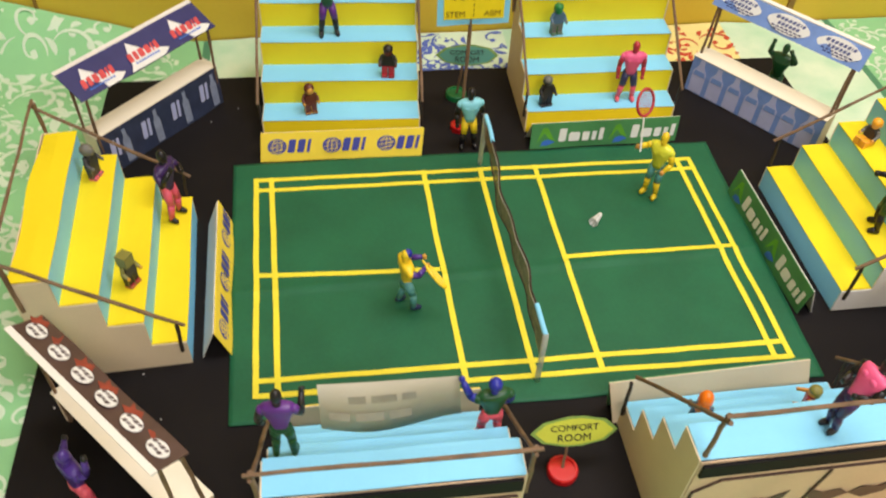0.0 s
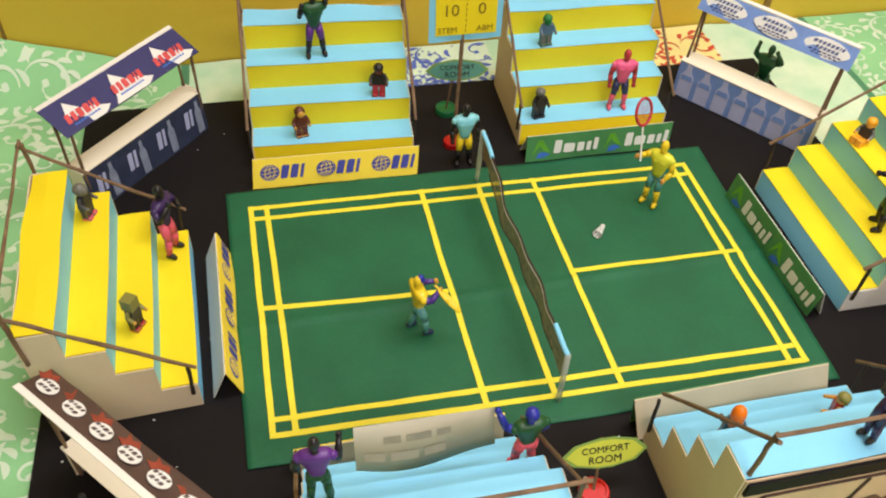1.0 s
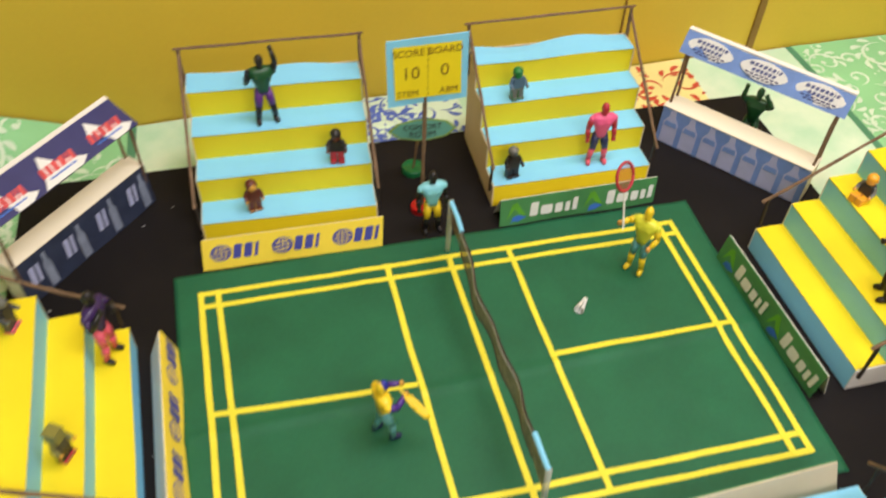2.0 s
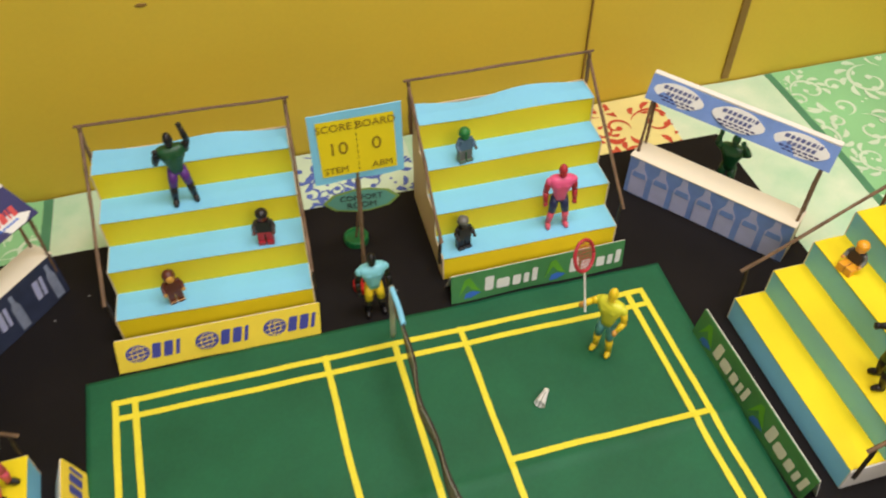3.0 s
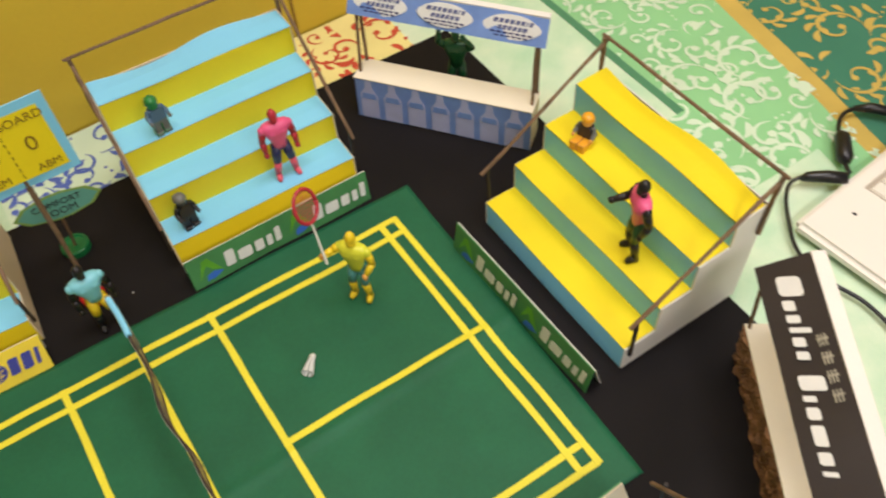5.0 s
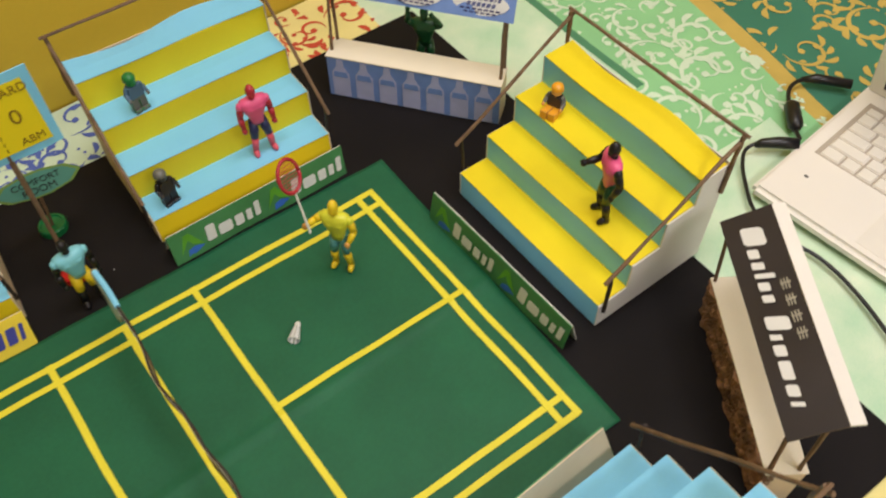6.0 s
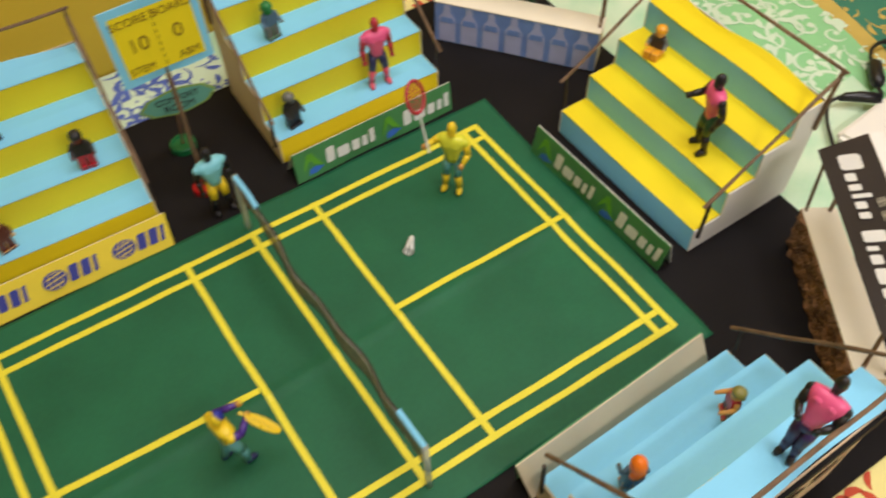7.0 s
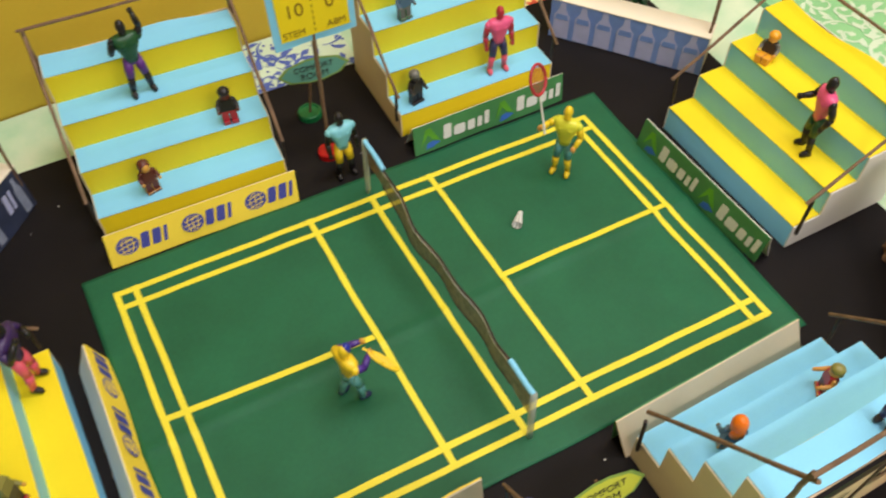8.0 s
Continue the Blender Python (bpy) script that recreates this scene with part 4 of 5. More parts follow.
def jointed_doll(at, cols, a_arm, b_arm, label, h=0.1, lean=0.0, stride=0.0, spread=1.0, helmet=None, knee=0.0, width=0.84):
    """A four-inch jointed toy figure in one mesh, facing local -y. Arms: elbow and hand places for the -x and +x side."""
    k = h / 0.1
    names = list(dict.fromkeys(cols.values()))
    mi = {p: names.index(c) for p, c in cols.items()}
    bm = bmesh.new()
    hip = Vector((0, 0.002, 0.047))
    for s, fwd in ((-1, stride), (1, -stride)):
        hj = hip + Vector((0.0062 * s, 0, 0))
        kn = Vector((0.0085 * s * spread, -0.002 - fwd * 0.5 - knee, 0.027))
        an = Vector((0.0105 * s * spread, 0.001 - fwd, 0.0062))
        limb(bm, [hj, hj.lerp(kn, 0.5), kn], [0.0062, 0.0063, 0.0050], mi["leg"])
        limb(bm, [kn, kn.lerp(an, 0.4), an], [0.0050, 0.0049, 0.0038], mi.get("shin", mi["leg"]))
        toe = an + Vector((0.0012 * s, -0.0075, -0.0026))
        limb(bm, [an + Vector((0, 0.0015, -0.0024)), an.lerp(toe, 0.5) + Vector((0, 0, -0.0006)), toe], [0.0036, 0.0041, 0.0034], mi["foot"])
    up = Matrix.Translation((0, 0.002, 0.045)) @ pose(0, 0, 0, lean, 0, 0) @ Matrix.Translation((0, -0.002, -0.045))
    blob(bm, (0, 0.002, 0.047), (0.0105, 0.0075, 0.0062), mi.get("hip", mi["leg"]))
    loft(bm, [(0.047, 0.0088, 0.0066, 0.001), (0.053, 0.0092, 0.0066, 0.001), (0.061, 0.0118, 0.0076, 0), (0.069, 0.0158, 0.0088, -0.0005), (0.0755, 0.0182, 0.0088, 0), (0.0800, 0.0176, 0.0070, 0.0008), (0.0815, 0.0110, 0.0052, 0.001)], mi["torso"], 16, up)
    for s in (-1, 1):
        blob(bm, up @ Vector((0.006 * s, -0.0062, 0.0705)), (0.0062, 0.0034, 0.0045), mi["torso"], 10, 7)
    for s, arm in ((-1, a_arm), (1, b_arm)):
        sh = up @ Vector((0.0172 * s, 0.0008, 0.0742))
        el, hd = up @ Vector(arm[0]), up @ Vector(arm[1])
        blob(bm, sh, (0.0052, 0.0052, 0.0055), mi.get("shoulder", mi["arm"]), 10, 7)
        limb(bm, [sh, sh.lerp(el, 0.5), el], [0.0045, 0.0048, 0.0039], mi["arm"])
        limb(bm, [el, el.lerp(hd, 0.4), hd], [0.0039, 0.0041, 0.0029], mi.get("forearm", mi["arm"]))
        tip = hd + (hd - el).normalized() * 0.0045
        blob(bm, hd.lerp(tip, 0.5), (0.0036, 0.0034, 0.0040), mi["hand"], 9, 6)
        side = (hd - el).cross(Vector((0, 1, 0.2))).normalized() * 0.0025
        limb(bm, [hd + side * 0.6, tip + side], [0.0014, 0.0011], mi["hand"])
    limb(bm, [up @ Vector((0, 0.001, 0.079)), up @ Vector((0, 0.0004, 0.085))], [0.0044, 0.0038], mi["head"])
    hc = up @ Vector((0, -0.0006, 0.0915))
    blob(bm, hc, (0.0060, 0.0068, 0.0082), mi["head"], 16, 11)
    blob(bm, hc + Vector((0, -0.0026, -0.0042)), (0.0046, 0.0046, 0.0038), mi["head"], 12, 8)
    if helmet == "mask":
        blob(bm, hc + Vector((0, -0.0026, 0.0016)), (0.0057, 0.0058, 0.0078), mi["helmet"], 16, 11)
    elif helmet:
        blob(bm, hc + Vector((0, 0.0012, 0.0022)), (0.0074, 0.0080, 0.0072), mi["helmet"], 16, 11)
    me = finish("toy_figure", bm, [TOY[c] for c in names], True)
    me.transform(Matrix.Diagonal((k * width, k * width, k, 1)))
    ob = new("toy_figure", me)
    ob.matrix_world = at
    return tagged(ob, label, "toy figure", "toy spectators and players")


def brick_figure(at, cols, label, hair="cap", h=0.044, sit=False, arms=0.5, lean=0.0):
    """A small blocky toy figure in one mesh, facing local -y."""
    k = h / 0.044
    names = list(dict.fromkeys(cols.values()))
    mi = {p: names.index(c) for p, c in cols.items()}
    bm = bmesh.new()
    dz = -0.009 if sit else 0.0
    for s in (-1, 1):
        x0, x1 = (0.0004, 0.0076) if s > 0 else (-0.0076, -0.0004)
        if sit:
            box(bm, (x0, -0.0135, 0.0), (x1, 0.002, 0.0072), None, mi["leg"])
            box(bm, (x0, -0.0165, 0.0), (x1, -0.0125, 0.0095), None, mi["foot"])
        else:
            box(bm, (x0, -0.0032, 0.0028), (x1, 0.0032, 0.0135), None, mi["leg"])
            box(bm, (x0, -0.0058, 0.0), (x1, 0.0034, 0.0034), None, mi["foot"])
    box(bm, (-0.0076, -0.0036, 0.0125 + dz), (0.0076, 0.0036, 0.0160 + dz), None, mi["leg"])
    bmesh.ops.bevel(bm, geom=bm.edges[:], offset=0.0005, segments=1, affect="EDGES")
    v = []
    for z, hx, hy in ((0.0160, 0.0078, 0.0039), (0.0290, 0.0056, 0.0037)):
        v.append([bm.verts.new((sx * hx, sy * hy, z + dz)) for sx, sy in ((-1, -1), (1, -1), (1, 1), (-1, 1))])
    for q in range(4):
        bm.faces.new([v[0][q], v[0][(q + 1) % 4], v[1][(q + 1) % 4], v[1][q]]).material_index = mi["torso"]
    bm.faces.new(v[1]).material_index = mi["torso"]
    for s in (-1, 1):
        limb(bm, [(0.0068 * s, 0, 0.0270 + dz), (0.0090 * s, -0.0012, 0.0225 + dz), (0.0092 * s, -0.002 - 0.007 * arms, 0.0195 + dz)], [0.0023, 0.0023, 0.0019], mi["arm"])
        blob(bm, (0.0092 * s, -0.004 - 0.007 * arms, 0.0188 + dz), (0.0019, 0.0021, 0.0021), mi["hand"], 8, 6)
    if hair == "cube":
        box(bm, (-0.0060, -0.0060, 0.0292 + dz), (0.0060, 0.0060, 0.0425 + dz), None, mi["hair"])
    else:
        tube(bm, [(0, 0, 0.0290 + dz), (0, 0, 0.0302 + dz), (0, 0, 0.0312 + dz), (0, 0, 0.0372 + dz), (0, 0, 0.0382 + dz)], [0.0032, 0.0034, 0.0050, 0.0050, 0.0040], 16, mi["head"])
        if hair == "cap":
            blob(bm, (0, 0.0008, 0.0368 + dz), (0.0060, 0.0062, 0.0050), mi["hair"], 14, 9)
            blob(bm, (0, 0.0036, 0.0338 + dz), (0.0056, 0.0030, 0.0050), mi["hair"], 12, 8)
        elif hair == "helmet":
            blob(bm, (0, 0.0005, 0.0362 + dz), (0.0066, 0.0068, 0.0066), mi["hair"], 16, 10)
            blob(bm, (0, -0.0042, 0.0352 + dz), (0.0044, 0.0036, 0.0048), mi["head"], 12, 8)
        elif hair == "tall":
            blob(bm, (0, 0.001, 0.0390 + dz), (0.0064, 0.0068, 0.0098), mi["hair"], 16, 11)
            blob(bm, (0, 0.0045, 0.0300 + dz), (0.0060, 0.0030, 0.0085), mi["hair"], 12, 8)
        elif hair == "spiky":
            blob(bm, (0, 0.0008, 0.0368 + dz), (0.0062, 0.0064, 0.0052), mi["hair"], 14, 9)
            for a in range(9):
                c, s_ = math.cos(a * 0.7), math.sin(a * 0.7)
                limb(bm, [(0.004 * c, 0.001 + 0.004 * s_, 0.039 + dz), (0.0082 * c, 0.001 + 0.0082 * s_, 0.0415 + dz)], [0.0018, 0.0006], mi["hair"])
    me = finish("brick_figure", bm, [TOY[c] for c in names])
    me.transform(pose(0, 0, 0, lean, 0, 0) @ Matrix.Scale(k, 4))
    ob = new("brick_figure", me)
    ob.matrix_world = at
    return tagged(ob, label, "toy figure", "small blocky toy spectators")


DOWN_A, DOWN_B = ((-0.0205, 0.002, 0.058), (-0.0205, -0.003, 0.0445)), ((0.0205, 0.002, 0.058), (0.0205, -0.003, 0.0445))
# back bleachers
jointed_doll(pose(-0.1832, 0.3150, 0.1062, 0, 0, 8), dict(head="black", torso="green", arm="black", hand="black", leg="purple", shin="black", foot="black", shoulder="green"),
             ((-0.0225, -0.004, 0.0665), (-0.0195, -0.011, 0.083)), ((0.0215, -0.002, 0.086), (0.0180, -0.002, 0.104)), "black toy figure in green shirt cheering with raised arm", 0.094, spread=1.2, width=0.86)
brick_figure(pose(-0.1089, 0.2690, 0.0709, 0, 0, -8), dict(head="brown", hair="black", torso="black", arm="darkgrey", hand="brown", leg="red", foot="red"), "small black and red blocky toy figure standing", "cap", 0.049)
brick_figure(pose(-0.2135, 0.2435, 0.0355, 0, 0, 14), dict(head="gold", hair="brown", torso="brown", arm="brown", hand="gold", leg="brown", foot="brown"), "small brown and gold blocky toy figure standing", "helmet", 0.046)
jointed_doll(pose(0.2148, 0.2415, 0.0355, 0, 0, -6), dict(head="red", torso="pink", arm="red", hand="red", leg="navy", shin="rose", foot="rose", shoulder="pink"), DOWN_A, DOWN_B, "red toy figure in pink shirt and navy trousers", 0.094, spread=1.15, width=0.86)
brick_figure(pose(0.1212, 0.3020, 0.1062, 0, 0, 10), dict(head="emerald", hair="emerald", torso="steel", arm="steel", hand="grey", leg="grey", foot="grey"), "small blue blocky toy figure with green hair", "cap", 0.047)
brick_figure(pose(0.1025, 0.2385, 0.0355, 0, 0, 12), dict(head="darkgrey", hair="grey", torso="black", arm="black", hand="darkgrey", leg="black", foot="black"), "small black blocky toy figure with pale hair", "cap", 0.048)
# right bleacher
brick_figure(pose(0.4520, 0.0525, 0.1015, 0, 0, -70), dict(head="skin", hair="amber", torso="darkgrey", arm="grey", hand="skin", leg="amber", foot="amber"), "small blocky toy figure with amber hair seated", "cap", 0.046, sit=True)
jointed_doll(pose(0.4185, -0.0580, 0.0677, 0, 0, -116), dict(head="black", torso="pink", arm="black", hand="black", leg="green", shin="black", foot="black"),
             ((-0.018, -0.006, 0.066), (-0.014, -0.024, 0.0665)), ((0.0215, 0.004, 0.060), (0.020, -0.002, 0.047)), "black toy figure in pink vest and green trousers", 0.100)
# left bleacher
brick_figure(pose(-0.4400, 0.0505, 0.1092, 0, 0, 70), dict(head="grey", hair="grey", torso="darkgrey", arm="darkgrey", hand="grey", leg="darkgrey", foot="rose"), "small dark blocky toy figure in grey helmet", "helmet", 0.045)
jointed_doll(pose(-0.3690, 0.0560, 0.0365, 0, 0, 68), dict(head="black", torso="darkpurple", arm="darkpurple", forearm="black", hand="black", leg="rose", foot="black"),
             ((-0.022, -0.006, 0.066), (-0.012, -0.016, 0.082)), ((0.022, -0.006, 0.064), (0.011, -0.016, 0.068)), "dark purple toy figure in rose trousers on the step", 0.1)
brick_figure(pose(-0.3939, -0.074, 0.0728, 0, 0, 60), dict(hair="olive", torso="darkgrey", arm="olive", hand="gold", leg="black", foot="red", head="olive"), "small dark blocky toy figure with olive cube head", "cube", 0.044, lean=0)
# court
jointed_doll(pose(-0.1150, -0.0690, 0.002, 0, 0, 104), dict(head="yellow", torso="yellow", arm="violet", hand="gold", leg="teal", foot="navy", shoulder="yellow", helmet="blue"),
             ((-0.0190, -0.010, 0.070), (-0.0095, -0.024, 0.072)), ((0.0185, -0.012, 0.066), (0.009, -0.026, 0.071)), "yellow toy player with blue mask holding a racket", 0.089, stride=0.007, lean=-3, helmet="mask", width=0.92)
jointed_doll(pose(0.2105, 0.0840, 0.002, 0, 0, -52), dict(head="yellow", torso="lime", arm="yellow", hand="skin", leg="teal", shin="yellow", foot="yellow", shoulder="lime"),
             ((-0.0245, -0.004, 0.071), (-0.0310, -0.014, 0.070)), ((0.0215, 0.000, 0.060), (0.0170, -0.011, 0.052)), "yellow toy player in lime shirt holding a racket", 0.103, spread=0.95, width=0.78)
jointed_doll(pose(-0.0080, 0.1985, 0.0, 0, 0, 4), dict(head="black", torso="cyan", arm="black", hand="black", leg="yellow", shin="black", foot="black", shoulder="cyan", hip="yellow"), DOWN_A, DOWN_B, "black toy umpire in pale blue shirt beside the net", 0.097)
# stall keepers
jointed_doll(pose(0.4475, 0.2714, 0.0, 0, 0, -49), dict(head="green", torso="green", arm="green", hand="green", leg="green", foot="green"),
             ((-0.024, -0.004, 0.080), (-0.022, -0.006, 0.096)), ((0.024, -0.004, 0.078), (0.014, -0.008, 0.092)), "dark green toy figure with raised arms behind the stall", 0.097)
jointed_doll(pose(-0.4194, -0.2779, 0.0, 0, 0, 132), dict(head="violet", torso="violet", arm="violet", hand="black", leg="rose", foot="black"),
             ((-0.024, -0.006, 0.082), (-0.024, -0.010, 0.099)), ((0.026, -0.006, 0.066), (0.034, -0.014, 0.070)), "violet toy figure with raised arm behind the stall", 0.1)
# front bleachers
jointed_doll(pose(-0.2360, -0.3035, 0.1105, 0, 0, 176), dict(head="black", torso="purple", arm="black", hand="black", leg="green", foot="green", shoulder="purple"),
             ((-0.0225, -0.002, 0.066), (-0.0240, -0.012, 0.084)), ((0.0225, 0.002, 0.060), (0.020, -0.004, 0.048)), "black toy figure in purple vest holding a paper streamer", 0.090, spread=0.95, width=0.82)
jointed_doll(pose(-0.0640, -0.2830, 0.0737, 0, 0, 186), dict(head="blue", torso="green", arm="blue", hand="blue", leg="rose", foot="rose", helmet="blue", shoulder="green"),
             ((-0.021, -0.003, 0.060), (-0.018, -0.010, 0.046)), ((0.0240, -0.004, 0.074), (0.0320, -0.010, 0.094)), "blue toy figure in green shirt holding a paper streamer", 0.087, helmet=True, width=0.92)
brick_figure(pose(0.1240, -0.2895, 0.0749, 0, 0, 150), dict(head="skin", hair="orange", torso="steel", arm="steel", hand="grey", leg="steel", foot="grey"), "small blocky toy figure with tall orange hair", "tall", 0.046)
brick_figure(pose(0.2275, -0.2875, 0.0749, 0, 0, 235), dict(head="skin", hair="olive", torso="red", arm="skin", hand="skin", leg="brown", foot="red"), "small red blocky toy figure with olive hair", "cap", 0.043, arms=1.0)
jointed_doll(pose(0.1965, -0.3468, 0.1496, 0, 0, -80), dict(head="black", torso="pink", arm="black", hand="black", leg="darkpurple", foot="black"),
             ((-0.0175, -0.003, 0.060), (-0.011, -0.018, 0.056)), ((0.0175, -0.003, 0.060), (0.010, -0.016, 0.054)), "black toy figure in pink vest leaning back on the step", 0.094, lean=-30, knee=0.003, spread=0.55, width=0.76)

# ---- paper streamer held by two figures ----
bm = bmesh.new()
A, B = Vector((-0.2065, -0.2870, 0.1795)), Vector((-0.0920, -0.2730, 0.1545))
rows = []
for i in range(25):
    s = i / 24
    top_p = A.lerp(B, s) + Vector((0, 0.004 * math.sin(3 * s), -0.006 * math.sin(math.pi * s)))
    low_p = top_p + Vector((0.004 * s, -0.006 - 0.004 * math.sin(5 * s), -0.053 - 0.006 * math.sin(math.pi * s)))
    rows.append([bm.verts.new(top_p), bm.verts.new(top_p.lerp(low_p, 0.5) + Vector((0, 0.002, 0))), bm.verts.new(low_p), bm.verts.new(low_p + Vector((0, 0.0005, 0))), bm.verts.new(top_p.lerp(low_p, 0.5) + Vector((0, 0.0025, 0))), bm.verts.new(top_p + Vector((0, 0.0005, 0)))])
for u, v in zip(rows, rows[1:]):
    for q in range(6):
        bm.faces.new([u[q], u[(q + 1) % 6], v[(q + 1) % 6], v[q]])
streamer = thing("paper_streamer", "thin pale paper streamer with faded mirrored print", "paper streamer")
part("paper", bm, PALEPAPER, streamer, smooth=True)
for row, (v0, widths) in enumerate(((0.28, (0.12, 0.18, 0.1)), (0.62, (0.14, 0.2, 0.16)))):
    s = 0.2 if row == 0 else 0.06
    for wd in widths:
        bm = bmesh.new()
        strip = []
        for i in range(7):
            q = s + wd * i / 6
            tp = A.lerp(B, q) + Vector((0, 0.004 * math.sin(3 * q), -0.006 * math.sin(math.pi * q)))
            lp = tp + Vector((0.004 * q, -0.006 - 0.004 * math.sin(5 * q), -0.053 - 0.006 * math.sin(math.pi * q)))
            strip.append([bm.verts.new(tp.lerp(lp, v) + Vector((0, -0.0008 + 0.004 * min(v, 1 - v), 0))) for v in (v0, v0 + 0.16)])
        for u, w in zip(strip, strip[1:]):
            bm.faces.new([u[0], u[1], w[1], w[0]])
        part("faded_bar", bm, FADED, streamer)
        s += wd + 0.04

# ---- rackets and shuttlecock ----


def racket(hand, centre, normal, ra, rb, rim_mat, grip_mat, label):
    ob = thing("racket", label, "racket", group="rackets")
    hand, c = Vector(hand), Vector(centre)
    up = (c - hand).normalized()
    nrm = Vector(normal)
    side = up.cross(nrm).normalized()
    bm = bmesh.new()
    ring = [c + side * ra * math.cos(2 * math.pi * k / 28) + up * rb * math.sin(2 * math.pi * k / 28) for k in range(29)]
    tube(bm, ring, 0.0018, 6)
    part("rim", bm, rim_mat, ob, smooth=True)
    bm = bmesh.new()
    for q in np.linspace(-0.8, 0.8, 9):
        w = math.sqrt(1 - q * q)
        tube(bm, [c + side * ra * q - up * rb * w, c + side * ra * q + up * rb * w], 0.00032, 3)
        tube(bm, [c + up * rb * q - side * ra * w, c + up * rb * q + side * ra * w], 0.00032, 3)
    part("strings", bm, rim_mat, ob)
    bm = bmesh.new()
    tube(bm, [hand - up * 0.004, hand.lerp(c - up * rb, 0.4), c - up * rb], [0.0014, 0.0011, 0.0011], 7)
    part("handle", bm, grip_mat, ob)
    return ob


racket((0.1850, 0.0890, 0.077), (0.1870, 0.1130, 0.1281), (0.35, -0.8, 0.4), 0.0125, 0.0165, TOY["red"], TOY["white"], "red toy racket with a white stick handle")
racket((-0.0965, -0.070, 0.0700), (-0.086, -0.082, 0.0620), (0.55, 0.05, 0.8), 0.0048, 0.0150, TOY["yellow"], TOY["yellow"], "yellow toy racket with a short handle")

shuttle = thing("shuttlecock", "white paper shuttlecock lying on the court", "shuttlecock")
base, tip = Vector((0.1368, 0.0500, 0.0058)), Vector((0.1246, 0.0362, 0.0072))
bm = bmesh.new()
blob(bm, base, (0.0032, 0.0032, 0.0032), 0, 12, 8)
part("cork", bm, TOY["white"], shuttle, smooth=True)
d = (tip - base).normalized()
sa = d.orthogonal().normalized()
sb = d.cross(sa)
for k in range(8):
    a0, a1 = 2 * math.pi * k / 8, 2 * math.pi * (k + 0.8) / 8
    bm = bmesh.new()
    pts = []
    for q, r in ((0.08, 0.0026), (1.0, 0.0056)):
        for a in (a0, a1) if q < 0.5 else (a1, a0):
            pts.append(base.lerp(tip, q) + (sa * math.cos(a) + sb * math.sin(a)) * r)
    prism(bm, pts, d * 0.0001 + (sa * math.cos(a0) + sb * math.sin(a0)) * 0.0003)
    part("feather", bm, PRINTWHITE, shuttle)

# ---- laptop and its cable ----
lap = thing("laptop", "ivory white open laptop on the tablecloth", "laptop", pose(0.6105, -0.0950, CZ + 0.002, 0, 0, -84.5))
LW, LD, LH = 0.335, 0.235, 0.018
bm = bmesh.new()
box(bm, (0, 0, 0.002), (LW, LD, LH))
bmesh.ops.bevel(bm, geom=[e for e in bm.edges], offset=0.005, segments=3, affect="EDGES")
part("body", bm, LAPTOPWHITE, lap, smooth=False)
bm = bmesh.new()
box(bm, (0.018, 0.088, LH - 0.002), (LW - 0.018, 0.200, LH + 0.0003))
part("keyboard_well", bm, KEYGAP, lap)
rows_k = [[1.25, 1, 1, 1.25, 5.5, 1, 1, 1, 1.5], [2.25] + [1] * 10 + [2.2], [1.75] + [1] * 11 + [1.7], [1.5] + [1] * 12 + [1.0], [1] * 13 + [1.5], [0.96] * 15]
pitch = 0.0195
for r, spec in enumerate(rows_k):
    x = 0.022
    for wk in spec:
        bm = bmesh.new()
        d0 = pitch * wk
        y0 = 0.090 + 0.0182 * r
        top_y = y0 + (0.0105 if r == 5 else 0.0158)
        lo = [(x + 0.0012, y0), (x + d0 - 0.0012, y0), (x + d0 - 0.0012, top_y), (x + 0.0012, top_y)]
        a = [bm.verts.new((px, py, LH + 0.0003)) for px, py in lo]
        cx, cy = sum(p_[0] for p_ in lo) / 4, sum(p_[1] for p_ in lo) / 4
        b = [bm.verts.new((cx + (px - cx) * 0.9, cy + (py - cy) * 0.86, LH + 0.0026)) for px, py in lo]
        for q in range(4):
            bm.faces.new([a[q], a[(q + 1) % 4], b[(q + 1) % 4], b[q]])
        bm.faces.new(b)
        part("key", bm, KEYWHITE, lap)
        x += d0
bm = bmesh.new()
box(bm, (0.115, 0.012, LH - 0.001), (0.215, 0.070, LH + 0.0005))
part("touchpad", bm, KEYWHITE, lap)
bm = bmesh.new()
box(bm, (0.030, 0.050, LH - 0.001), (0.0345, 0.0525, LH + 0.0005))
part("status_mark", bm, BLACK, lap)
bm = bmesh.new()
box(bm, (0.004, 0, -0.004), (LW - 0.004, 0.21, 0.004), pose(0, LD - 0.012, LH + 0.002, 108, 0, 0))
lid = part("lid", bm, LAPTOPWHITE, lap)
bm = bmesh.new()
box(bm, (0.02, 0.015, 0.0042), (LW - 0.02, 0.195, 0.0052), pose(0, LD - 0.012, LH + 0.002, 108, 0, 0))
part("screen", bm, SCREEN, lid)

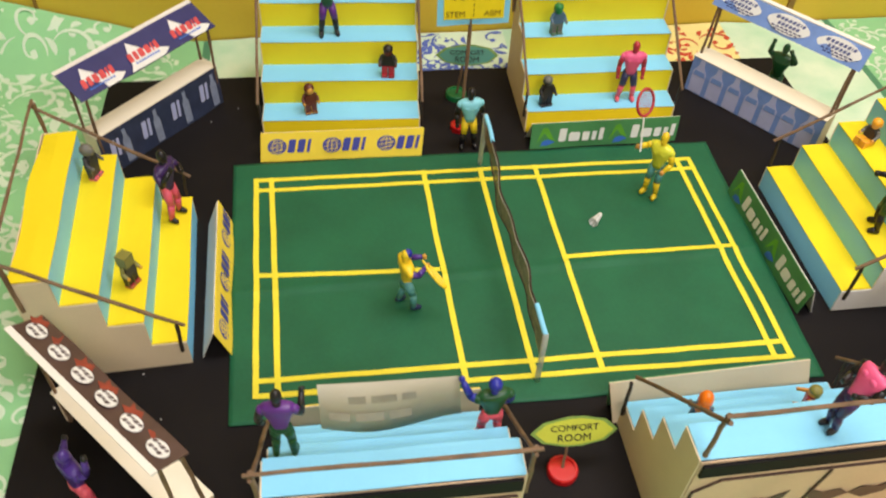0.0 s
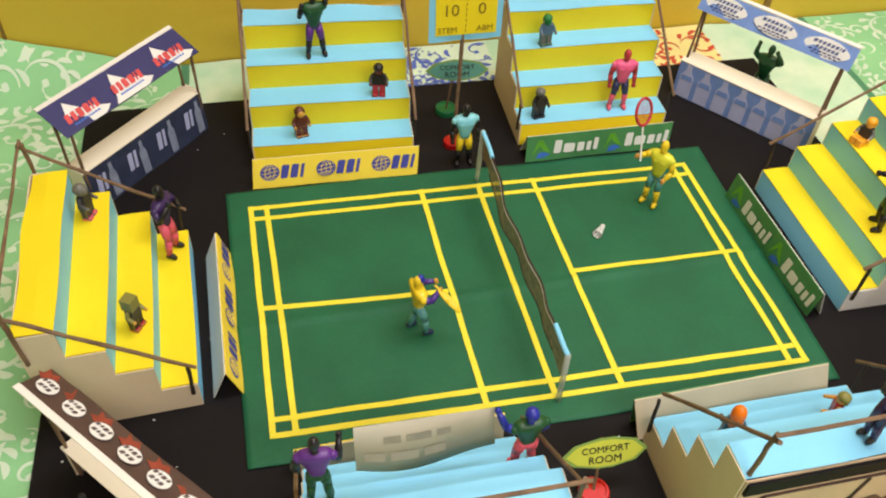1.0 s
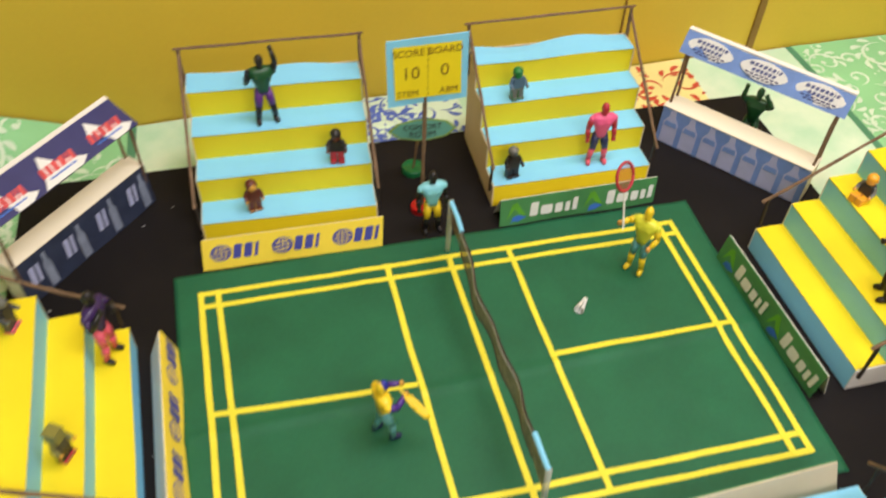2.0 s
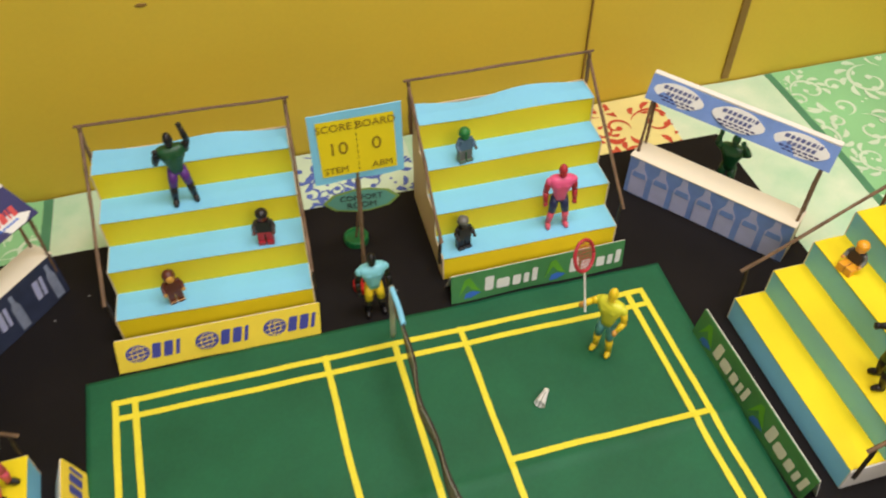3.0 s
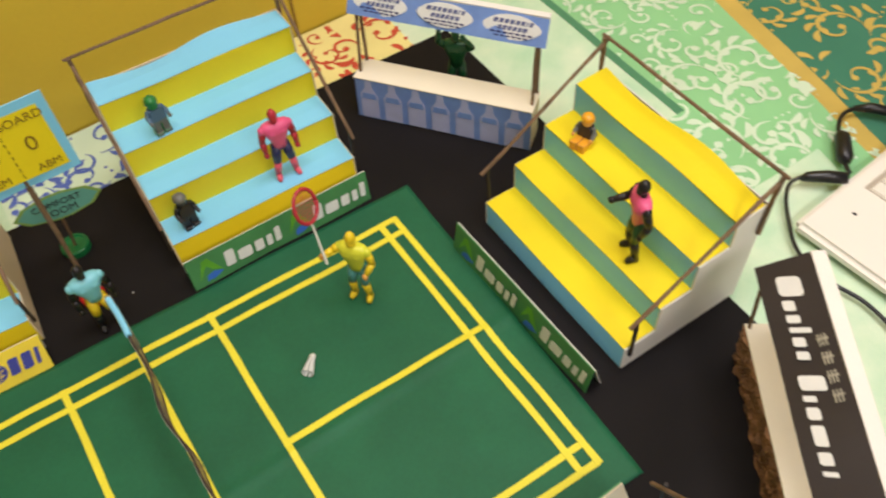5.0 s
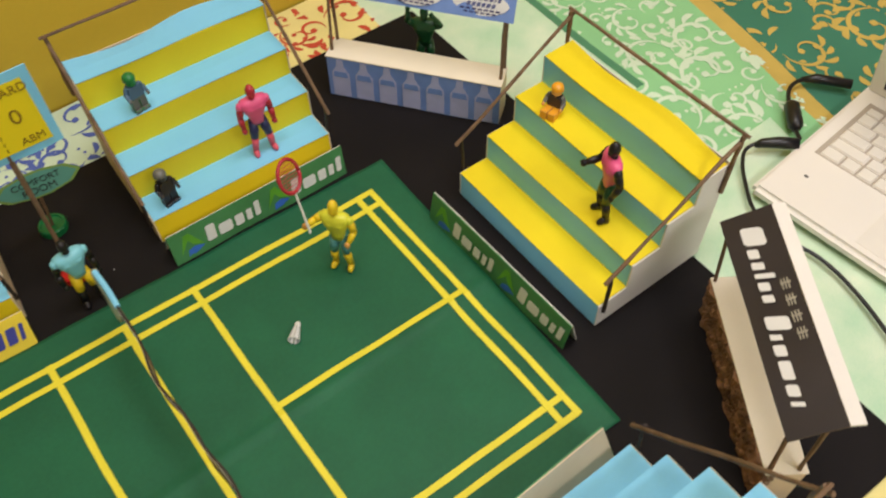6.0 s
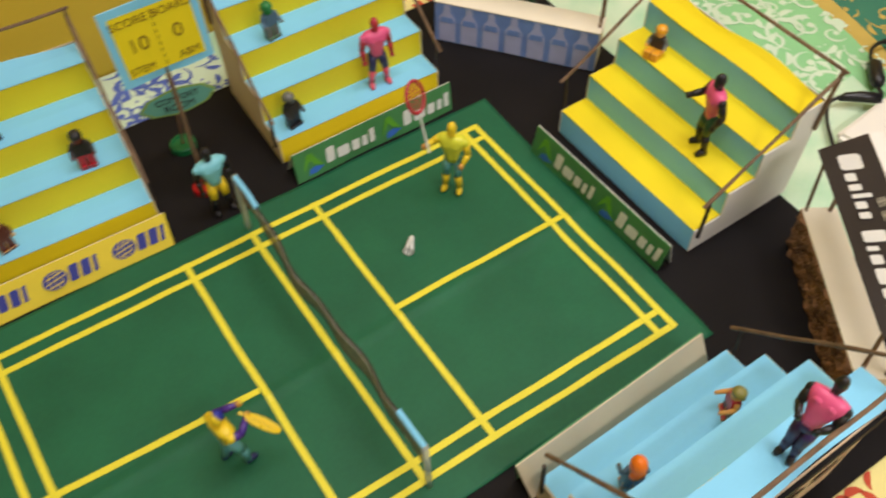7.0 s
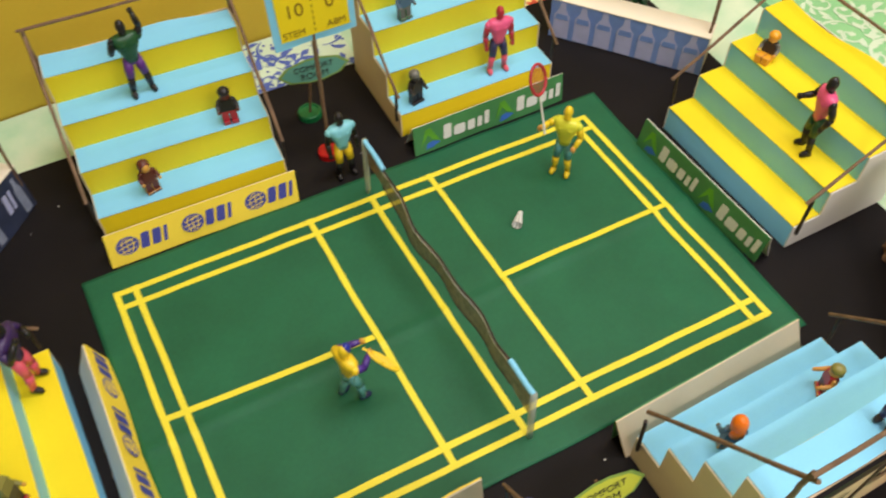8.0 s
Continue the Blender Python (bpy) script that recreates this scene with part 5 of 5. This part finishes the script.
cable = thing("power_cable", "black power cable with plugs beside the laptop", "cable")


def smooth_path(pts, n=10):
    out = []
    for i in range(len(pts) - 1):
        p0, p1, p2, p3 = (Vector(pts[max(0, min(len(pts) - 1, j))]) for j in (i - 1, i, i + 1, i + 2))
        for k in range(n):
            t = k / n
            out.append(0.5 * ((2 * p1) + (p2 - p0) * t + (2 * p0 - 5 * p1 + 4 * p2 - p3) * t * t + (3 * p1 - p0 - 3 * p2 + p3) * t ** 3))
    return out + [Vector(pts[-1])]


bm = bmesh.new()
tube(bm, smooth_path([(0.69, -0.0749, 0.010), (0.6727, -0.0582, 0.008), (0.6544, -0.0519, 0.004), (0.6353, -0.0639, 0.002), (0.6138, -0.0881, 0.002), (0.5962, -0.1132, 0.002), (0.5872, -0.1479, 0.002), (0.5994, -0.1982, 0.002), (0.5905, -0.2579, 0.002), (0.5607, -0.3404, 0.002)]), 0.0022, 7)
part("lead", bm, BLACK, cable, smooth=True)
bm = bmesh.new()
tube(bm, [(0.6993, -0.0849, 0.011), (0.6848, -0.0702, 0.010), (0.6707, -0.0582, 0.008), (0.664, -0.055, 0.006)], [0.0065, 0.0068, 0.0055, 0.003], 10)
part("plug", bm, BLACK, cable, smooth=True)
bm = bmesh.new()
tube(bm, smooth_path([(0.7113, -0.0786, 0.006), (0.7228, -0.0625, 0.005), (0.7527, -0.0283, 0.006), (0.7729, -0.0161, 0.006), (0.7962, -0.0202, 0.006), (0.8244, -0.0524, 0.006)]), 0.0026, 7)
part("lead", bm, BLACK, cable, smooth=True)
bm = bmesh.new()
tube(bm, [(0.7197, -0.0666, 0.006), (0.7238, -0.0616, 0.007), (0.7444, -0.0394, 0.007), (0.7485, -0.0343, 0.006)], [0.005, 0.009, 0.009, 0.005], 10)
part("cable_lump", bm, BLACK, cable, smooth=True)
bm = bmesh.new()
tube(bm, [(0.7905, -0.0161, 0.006), (0.8046, -0.0263, 0.007), (0.829, -0.0575, 0.007)], [0.003, 0.006, 0.006], 10)
part("plug", bm, BLACK, cable, smooth=True)
